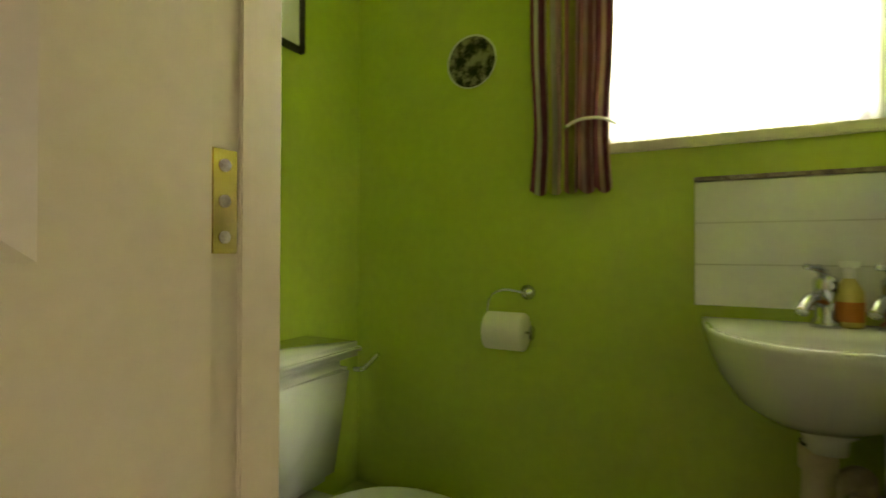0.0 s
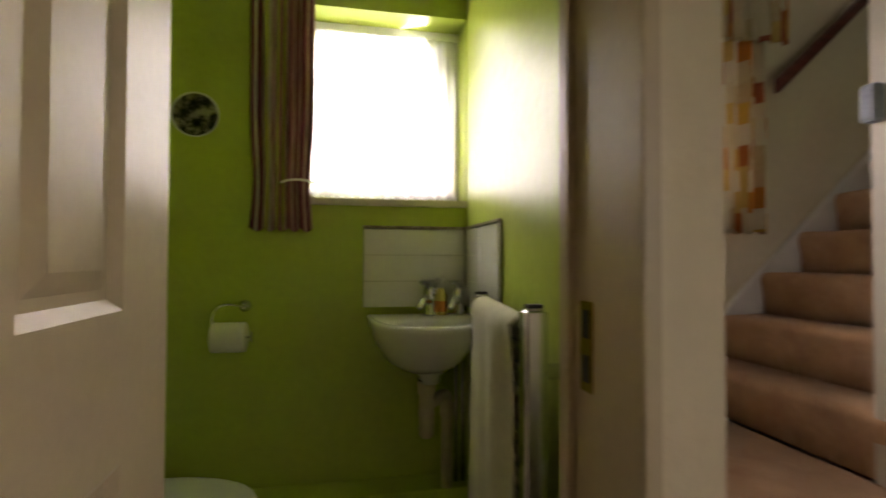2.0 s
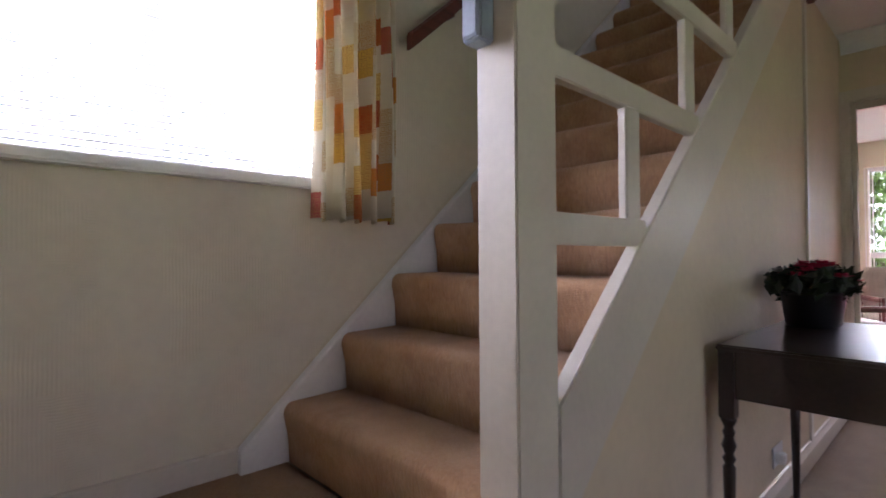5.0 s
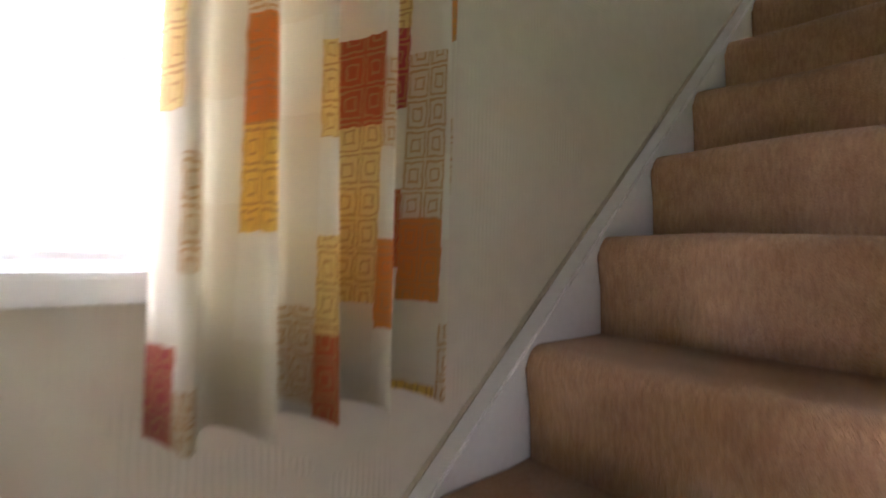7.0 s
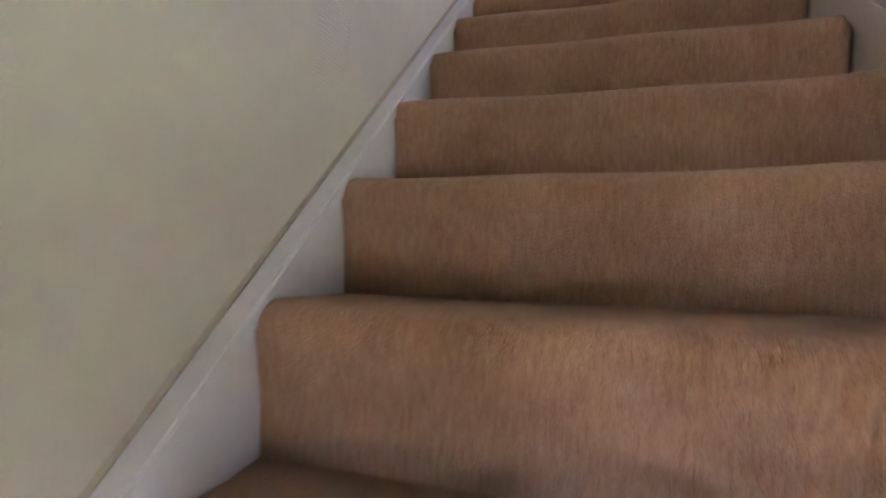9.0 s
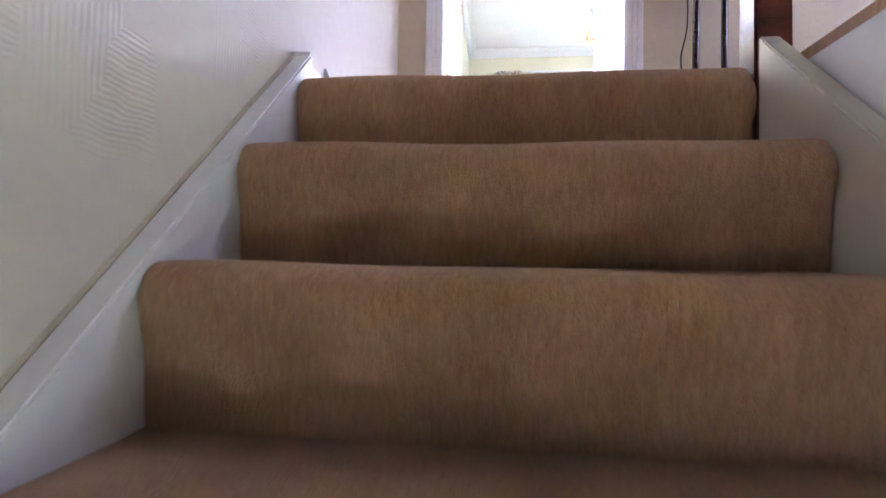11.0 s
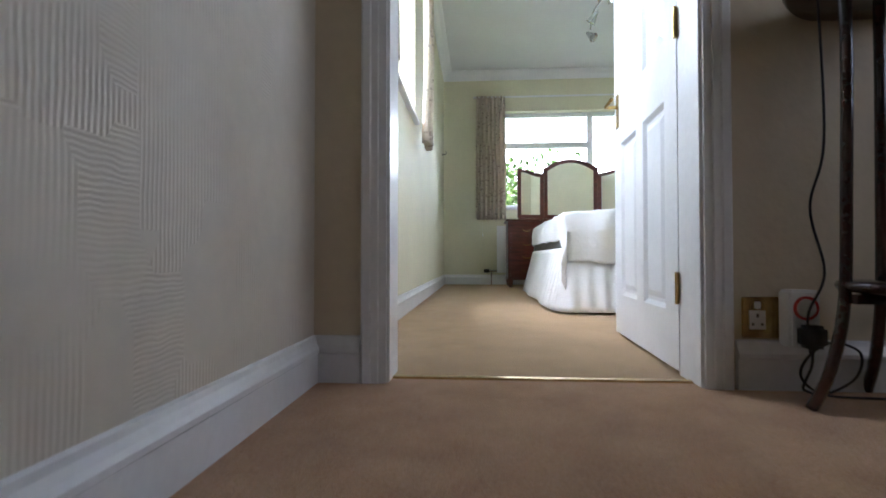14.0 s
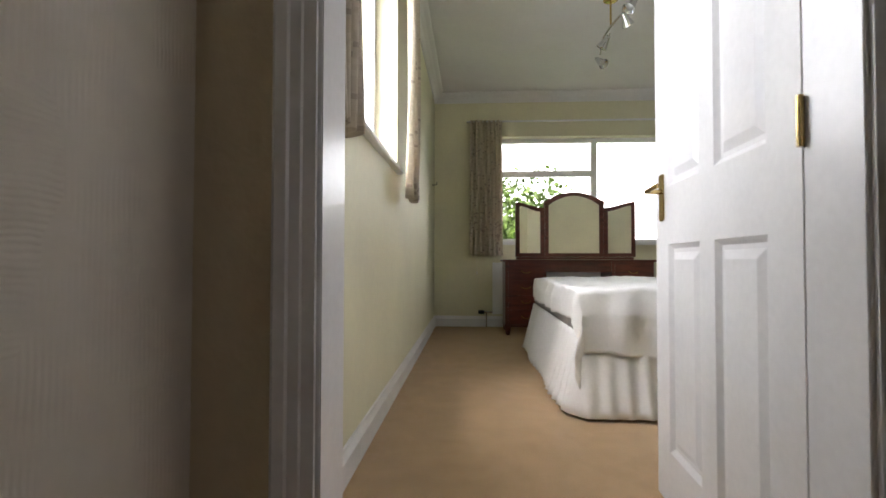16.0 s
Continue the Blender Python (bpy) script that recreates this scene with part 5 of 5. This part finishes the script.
# ---------------------------------------------------------------- bedroom things
def wavy_skirt(name, line, z0, z1, amp, per, material, parent, seed):
    bm = bmesh.new()
    pts = [Vector((*p, 0)) for p in line]
    rnd = random.Random(seed)
    cols, dist = [], 0.0
    for a, b in zip(pts, pts[1:]):
        n = max(2, int((b - a).length / 0.012))
        nn = Vector(((b - a).y, -(b - a).x, 0)).normalized()
        for k in range(n):
            p = a.lerp(b, k / n)
            dist += (b - a).length / n
            w = math.sin(2 * math.pi * dist / per + 1.7 * math.sin(dist * 5 + seed)) * (0.6 + 0.4 * math.sin(dist * 7.3 + seed))
            cols.append((p, nn, w, dist))
    cols.append((pts[-1], nn, 0, dist))
    nz = 10
    grid = [[bm.verts.new((*(p + nn_ * (amp * w * (1 - 0.85 * h / nz) + 0.085 * (1 - h / nz)))[:2], z0 + (z1 - z0) * h / nz + 0.006 * w * (1 - h / nz))) for h in range(nz + 1)] for p, nn_, w, _ in cols]
    for a, b in zip(grid, grid[1:]):
        for h in range(nz):
            bm.faces.new((a[h], b[h], b[h + 1], a[h + 1]))
    ob = part(name, bm, material, parent, smooth=True)
    ob.modifiers.new("thickness", "SOLIDIFY").thickness = 0.003
    return ob


bed = thing("bed", "bed with a white valance and a white cover thrown over it", "bed", (6.3, -1.6, LF))
BX0, BX1, BY0, BY1 = 5.42, 7.30, -2.30, -0.93
base_ = part("base", boxes((BX0 + 0.03, BX1, BY0, BY1 - 0.03, LF + 0.08, LF + 0.36), w=0.01), MATTRESS, bed)
mat_ = part("mattress", bevel(boxes((BX0, BX1, BY0, BY1, LF + 0.36, LF + 0.60)), 0.04, 3), MATTRESS, bed, "grey mattress", True)
val = wavy_skirt("valance", [(BX1, BY1 + 0.005), (BX0 - 0.005, BY1 + 0.005), (BX0 - 0.005, BY0)], LF + 0.012, LF + 0.40, 0.034, 0.10, LINEN, bed, 3)


def bedcover():
    bm = bmesh.new()
    rng = random.Random(12)
    nx, ny = 120, 100
    x_lo, x_hi, y_lo, y_hi = BX0 - 0.33, BX1 - 0.1, BY0 - 0.05, BY1 + 0.17
    grid = []
    for i in range(nx + 1):
        row = []
        for j in range(ny + 1):
            x, y = x_lo + (x_hi - x_lo) * i / nx, y_lo + (y_hi - y_lo) * j / ny
            z = LF + 0.635
            ox, oy = max(0, BX0 + 0.03 - x), max(0, y - (BY1 - 0.03))
            if ox > 0:
                z -= max(0, ox - 0.02) * 0.98
            if oy > 0:
                z -= max(0, oy - 0.02) * 0.95
            px = BX0 - 0.010 - 0.03 * min(1, ox / 0.15) if ox > 0.02 else x
            py = BY1 + 0.010 + 0.02 * min(1, oy / 0.1) if oy > 0.02 else y
            wob = noise.noise(Vector((x * 3.2, y * 3.2, 1.0)))
            fine = noise.noise(Vector((x * 11, y * 11, 4.0)))
            z += 0.012 * wob + 0.009 * fine + 0.006 * abs(noise.noise(Vector((x * 7 + y * 9, y * 5 - x * 4, 9.0)))) - (0.015 * (1 - math.exp(-((y + 1.6) / 0.6) ** 2)))
            if ox > 0.02:
                px += -0.009 * math.sin(y * 22 + 2 * math.sin(y * 5)) * min(1, ox / 0.2)
                z += 0.012 * math.sin(y * 6 + 1) * min(1, ox / 0.3)
                px += 0.008 * noise.noise(Vector((y * 9, z * 6, 2.0)))
            if oy > 0.02:
                py += 0.02 * math.sin(x * 15 + 2 * math.sin(x * 6)) * min(1, oy / 0.1)
            row.append(bm.verts.new((px, py, z)))
        grid.append(row)
    for i in range(nx):
        for j in range(ny):
            bm.faces.new((grid[i][j], grid[i + 1][j], grid[i + 1][j + 1], grid[i][j + 1]))
    bmesh.ops.recalc_face_normals(bm, faces=bm.faces)
    ob = solo("bed_cover", bm, LINEN, "creased white cotton cover thrown over the bed", "bed cover", True)
    ob.modifiers.new("thickness", "SOLIDIFY").thickness = 0.005
    return ob


bedcover()
for o in bed.children:
    o.matrix_parent_inverse = Matrix.Translation((-6.3, 1.6, -LF))


def arch_frame(w, h, shoulder, rise, t, n=14):
    """Outline of a mirror frame with a curved top: outer and inner loops (y, z)."""
    def loop(o):
        p = [(-w / 2 + o, o), (w / 2 - o, o)]
        for k in range(n + 1):
            s = k / n
            y = (w / 2 - o) - (w - 2 * o) * s
            if shoulder == 0:
                z = h - o - rise * (2 * s - 1) ** 2 * 1.0
            elif shoulder > 0:
                z = h - o - rise * (1 - math.cos(math.pi * s)) / 2
            else:
                z = h - o - rise * (1 - math.cos(math.pi * (1 - s))) / 2
            p.append((y, z))
        return p
    return loop(0.0), loop(t)


def mirror(parent, name, centre, w, h, shoulder, rise, t, turn):
    outer, inner = arch_frame(w, h, shoulder, rise, t)
    bm = bmesh.new()
    d0, d1 = -0.012, 0.012
    fo, fi = [bm.verts.new((d0, y, z)) for y, z in outer], [bm.verts.new((d0, y, z)) for y, z in inner]
    bo, bi = [bm.verts.new((d1, y, z)) for y, z in outer], [bm.verts.new((d1, y, z)) for y, z in inner]
    n = len(outer)
    for k in range(n):
        j = (k + 1) % n
        bm.faces.new((fo[k], fo[j], fi[j], fi[k]))
        bm.faces.new((bo[k], bo[j], bi[j], bi[k]))
        bm.faces.new((fo[k], fo[j], bo[j], bo[k]))
        bm.faces.new((fi[k], fi[j], bi[j], bi[k]))
    bmesh.ops.recalc_face_normals(bm, faces=bm.faces)
    f = part(name, bm, MAHOGANY, parent, "curved mahogany mirror frame")
    f.location, f.rotation_euler = centre, (0, 0, radians(turn))
    bm = bmesh.new()
    vs = [bm.verts.new((-0.004, y, z)) for y, z in inner]
    bm.faces.new(vs)
    vb = [bm.verts.new((0.004, y, z)) for y, z in inner]
    bm.faces.new(vb)
    for k in range(n):
        bm.faces.new((vs[k], vs[(k + 1) % n], vb[(k + 1) % n], vb[k]))
    bmesh.ops.recalc_face_normals(bm, faces=bm.faces)
    part("mirror_glass", bm, MIRROR, f, "silvered mirror glass")
    return f


def dressing_table():
    d = thing("dressing_table", "mahogany dressing table with drawers and a triple mirror", "dressing table", (8.30, -1.48, LF))
    x0, x1, top = -0.22, 0.24, 0.782
    part("table_top", boxes((x0 - 0.02, x1, -0.78, 0.78, top - 0.022, top), w=0.006, seg=3), MAHOGANY, d)
    for s in (1, -1):
        a, b = (0.33, 0.755) if s > 0 else (-0.755, -0.33)
        ped = part("pedestal", boxes((x0, x1 - 0.02, a, b, 0.10, top - 0.022), w=0.003), MAHOGANY, d)
        zs = [0.115, 0.275, 0.425, 0.575, 0.745]
        for z0, z1 in zip(zs, zs[1:]):
            dr = part("drawer", boxes((x0 - 0.012, x0 - 0.0005, a + 0.03, b - 0.03, z0 + 0.008, z1 - 0.008), w=0.004), MAHOGANY, ped)
            m_ = (a + b) / 2
            dr_h = tube(bend([(x0 - 0.012, m_ - 0.045, (z0 + z1) / 2 + 0.012), (x0 - 0.028, m_ - 0.035, (z0 + z1) / 2 - 0.008), (x0 - 0.030, m_, (z0 + z1) / 2 - 0.018), (x0 - 0.028, m_ + 0.035, (z0 + z1) / 2 - 0.008), (x0 - 0.012, m_ + 0.045, (z0 + z1) / 2 + 0.012)], 4), 0.004, 7)
            ho = new("drawer_handle", mesh_of("drawer_handle", dr_h, BRASS, True))
            ho.parent = ped
        part("plinth", boxes((x0 - 0.008, x1 - 0.02, a - 0.005, b + 0.005, 0.085, 0.112), w=0.004), MAHOGANY, ped)
        for y in (a + 0.03, b - 0.03):
            for x in (x0 + 0.03, x1 - 0.05):
                part("foot", lathe([(0.018, 0.0), (0.022, 0.012), (0.030, 0.06), (0.034, 0.088)], (x, y, 0), 14), MAHOGANY, ped, smooth=True)
    part("centre_drawer", boxes((x0 + 0.01, x1 - 0.02, -0.33, 0.33, 0.655, top - 0.022), w=0.003), MAHOGANY, d)
    runner = part("table_runner", boxes((x0 - 0.005, x0 + 0.3, -0.60, 0.60, top + 0.0005, top + 0.003)), STRIPE, d, "checked runner along the top")
    mirror(d, "centre_mirror", (0.03, 0.0, top + 0.03), 0.62, 0.70, 0, 0.10, 0.040, 0)
    mirror(d, "wing_mirror", (-0.005, 0.475, top + 0.03), 0.315, 0.585, 1, 0.055, 0.040, 12)
    mirror(d, "wing_mirror", (-0.005, -0.475, top + 0.03), 0.315, 0.585, -1, 0.055, 0.040, -12)
    for y in (0.318, -0.318):
        part("mirror_post", boxes((0.02, 0.045, y - 0.006, y + 0.006, top, top + 0.64), w=0.003), MAHOGANY, d)
    part("mirror_base", boxes((-0.03, 0.08, -0.62, 0.62, top + 0.003, top + 0.028), w=0.006), MAHOGANY, d)
    return d


dressing_table()

radi = thing("radiator", "white panel radiator under the bedroom window", "radiator", (8.70, -1.45, LF))
for k in range(30):
    y = -0.80 + 0.0545 * k
    part("fin", boxes((-0.03, -0.012, y, y + 0.046, 0.16, 0.74), w=0.007), UPVC, radi)
part("panel", boxes((-0.012, 0.02, -0.80, 0.83, 0.15, 0.75), w=0.004), UPVC, radi)
for y in (-0.5, 0.5):
    part("hanger", boxes((0.02, 0.05, y - 0.02, y + 0.02, 0.5, 0.6)), UPVC, radi)
valve = thing("radiator_valve", "radiator valve with a dark thermostatic head on its pipe", "valve", (8.69, -0.55, LF))
part("pipe", tube([(0, 0, 0), (0, 0, 0.17)], 0.0075), CHROME, valve)
part("body", tube([(0, -0.07, 0.175), (0, 0.03, 0.175)], 0.011), CHROME, valve)
part("head", lathe([(0.016, 0.025), (0.022, 0.03), (0.022, 0.085), (0.016, 0.095)], (0, 0, 0.175), 16, "y"), BLACK, valve, smooth=True)

curtain("end_curtain", (8.655, -0.355), (8.655, -0.735), LF + 0.83, LF + 2.40, 7, 0.030, BEDCLOTH, "beige cotton curtain with fine woven dashes", 2, gather=0.06)
solo("curtain_track", boxes((8.66, 8.69, -3.0, -0.32, LF + 2.385, LF + 2.402), w=0.003), UPVC, "slim white curtain track above the window", "curtain track")
curtain("side_curtain", (5.67, -0.035), (5.97, -0.035), LF + 1.125, LF + 2.45, 5, 0.034, BEDCLOTH, "beige cotton curtain drawn back at the side window", 4, gather=0.05)
curtain("side_curtain", (4.08, -0.035), (4.34, -0.035), LF + 1.125, LF + 2.45, 5, 0.034, BEDCLOTH, "beige cotton curtain drawn back at the side window", 7, gather=0.05)
solo("side_curtain_track", boxes((3.95, 6.05, -0.03, 0.0, LF + 2.44, LF + 2.458), w=0.003), UPVC, "slim white curtain track", "curtain track")
hook = thing("curtain_hook", "small dark curtain tieback hook on the wall", "hook", (8.45, WY, LF + 1.62))
part("stem", tube(bend([(0, 0, 0), (0, -0.04, 0.004), (0, -0.05, 0.02), (0, -0.04, 0.035)], 4), 0.004), BLACK, hook)
part("base", lathe([(0.012, 0), (0.012, -0.004)], (0, 0, 0), 12, "y"), BLACK, hook)
cordp = thing("blind_cord", "short white pull cord with an acorn hanging by the curtain", "pull cord", (8.67, -0.44, LF + 0.62))
part("cord", tube([(0, 0, 0.03), (0, 0, 0.28)], 0.0012, 6), UPVC, cordp)
part("acorn", lathe([(0.002, -0.01), (0.008, 0), (0.007, 0.02), (0.002, 0.032)], (0, 0, 0), 12), WHITEPLASTIC, cordp)

spot = thing("ceiling_spotlights", "brushed brass spotlight bar with four small lamps on the ceiling", "ceiling light", (6.45, -1.42, TOP))
part("rose", lathe([(0.055, 0), (0.055, -0.018), (0.04, -0.028)], (0.2, 0, 0), 26), BRASS, spot, smooth=True)
part("stem", tube([(0.2, 0, -0.02), (0.2, 0, -0.22)], 0.007), BRASS, spot)
part("bar", tube(bend([(-0.25, -0.02, -0.20), (-0.05, -0.05, -0.19), (0.16, 0.0, -0.22), (0.32, 0.03, -0.26), (0.50, 0.0, -0.30)], 8), 0.008), CHROME, spot, smooth=True)
BULB = mat("dull_bulb", (0.5, 0.5, 0.48), 0.2, spread=0.05)
for x, y, z, rx, ry in ((0.50, 0.0, -0.36, -25, 40), (0.26, 0.03, -0.31, 30, -20), (0.0, -0.05, -0.26, -30, -30), (-0.22, -0.02, -0.27, 35, 20)):
    sp = part("spot_lamp", lathe([(0.016, 0.055), (0.018, 0.036), (0.042, -0.04), (0.044, -0.045), (0.038, -0.040), (0.014, 0.02)], (0, 0, 0), 22), CHROME, spot, "chrome cone lamp", True)
    sp.location, sp.rotation_euler = (x, y, z), (radians(rx), radians(ry), 0)
    part("bulb", lathe([(0.004, -0.028), (0.024, -0.024), (0.026, -0.018), (0.010, 0.01)], (0, 0, 0), 18), BULB, sp, smooth=True)
    part("arm", tube([(0, 0, 0.04), (0, 0, 0.075)], 0.005), CHROME, sp)

# ---------------------------------------------------------------- outside
def tree(at, height, spread_, seed, leaves=5200):
    d = thing("tree", "leafy green garden tree outside the window", "tree", at, group="garden trees")
    rnd = random.Random(seed)
    bm = tube(bend([(0, 0, 0), (0.08, 0.05, height * 0.25), (-0.05, 0.1, height * 0.5), (0.05, 0, height * 0.8)], 6), [0.16 - 0.006 * k for k in range(19)], 10)
    for k in range(8):
        a, h = rnd.uniform(0, 6.28), rnd.uniform(0.3, 0.7) * height
        e = Vector((math.cos(a) * spread_ * 0.8, math.sin(a) * spread_ * 0.8, h + rnd.uniform(0.5, 1.3)))
        tube(bend([(0, 0, h), e * 0.5 + Vector((0, 0, h * 0.5 + 0.1)), e], 5), [0.06 - 0.004 * q for q in range(11)], 7, bm)
    part("trunk", bm, BARK, d, smooth=True)
    part("crown", leaf_cloud(leaves, (0, 0, height * 0.68), (spread_, spread_, height * 0.36), 0.085, seed, 46), LEAF, d)
    return d


tree((13.2, 0.3, -0.5), 6.1, 1.7, 1, 9000)
tree((14.5, 2.6, -0.5), 6.6, 2.0, 2, 7000)
tree((14.2, -1.4, -0.5), 5.4, 1.5, 3, 7000)
CLOUD = bpy.data.materials.new("bright_overcast")
CLOUD.use_nodes = True
CLOUD.node_tree.nodes["Principled BSDF"].inputs["Base Color"].default_value = (0.8, 0.8, 0.8, 1)
CLOUD.node_tree.nodes["Principled BSDF"].inputs["Emission Color"].default_value = (0.96, 0.98, 1.0, 1)
CLOUD.node_tree.nodes["Principled BSDF"].inputs["Emission Strength"].default_value = 1.6
setting("backdrop", boxes((70, 70.2, -80, 60, -2, 60)), CLOUD, "bright white overcast sky in the distance", "sky")
hedge = thing("hedge", "dense green garden hedge", "hedge", (13.0, -2.0, -0.5))
part("foliage", leaf_cloud(14000, (0, 0, 1.2), (0.7, 7.0, 1.25), 0.075, 17, 150), LEAF, hedge)
part("stems", boxes((-0.25, 0.25, -6.5, 6.5, 0, 1.2)), BARK, hedge)
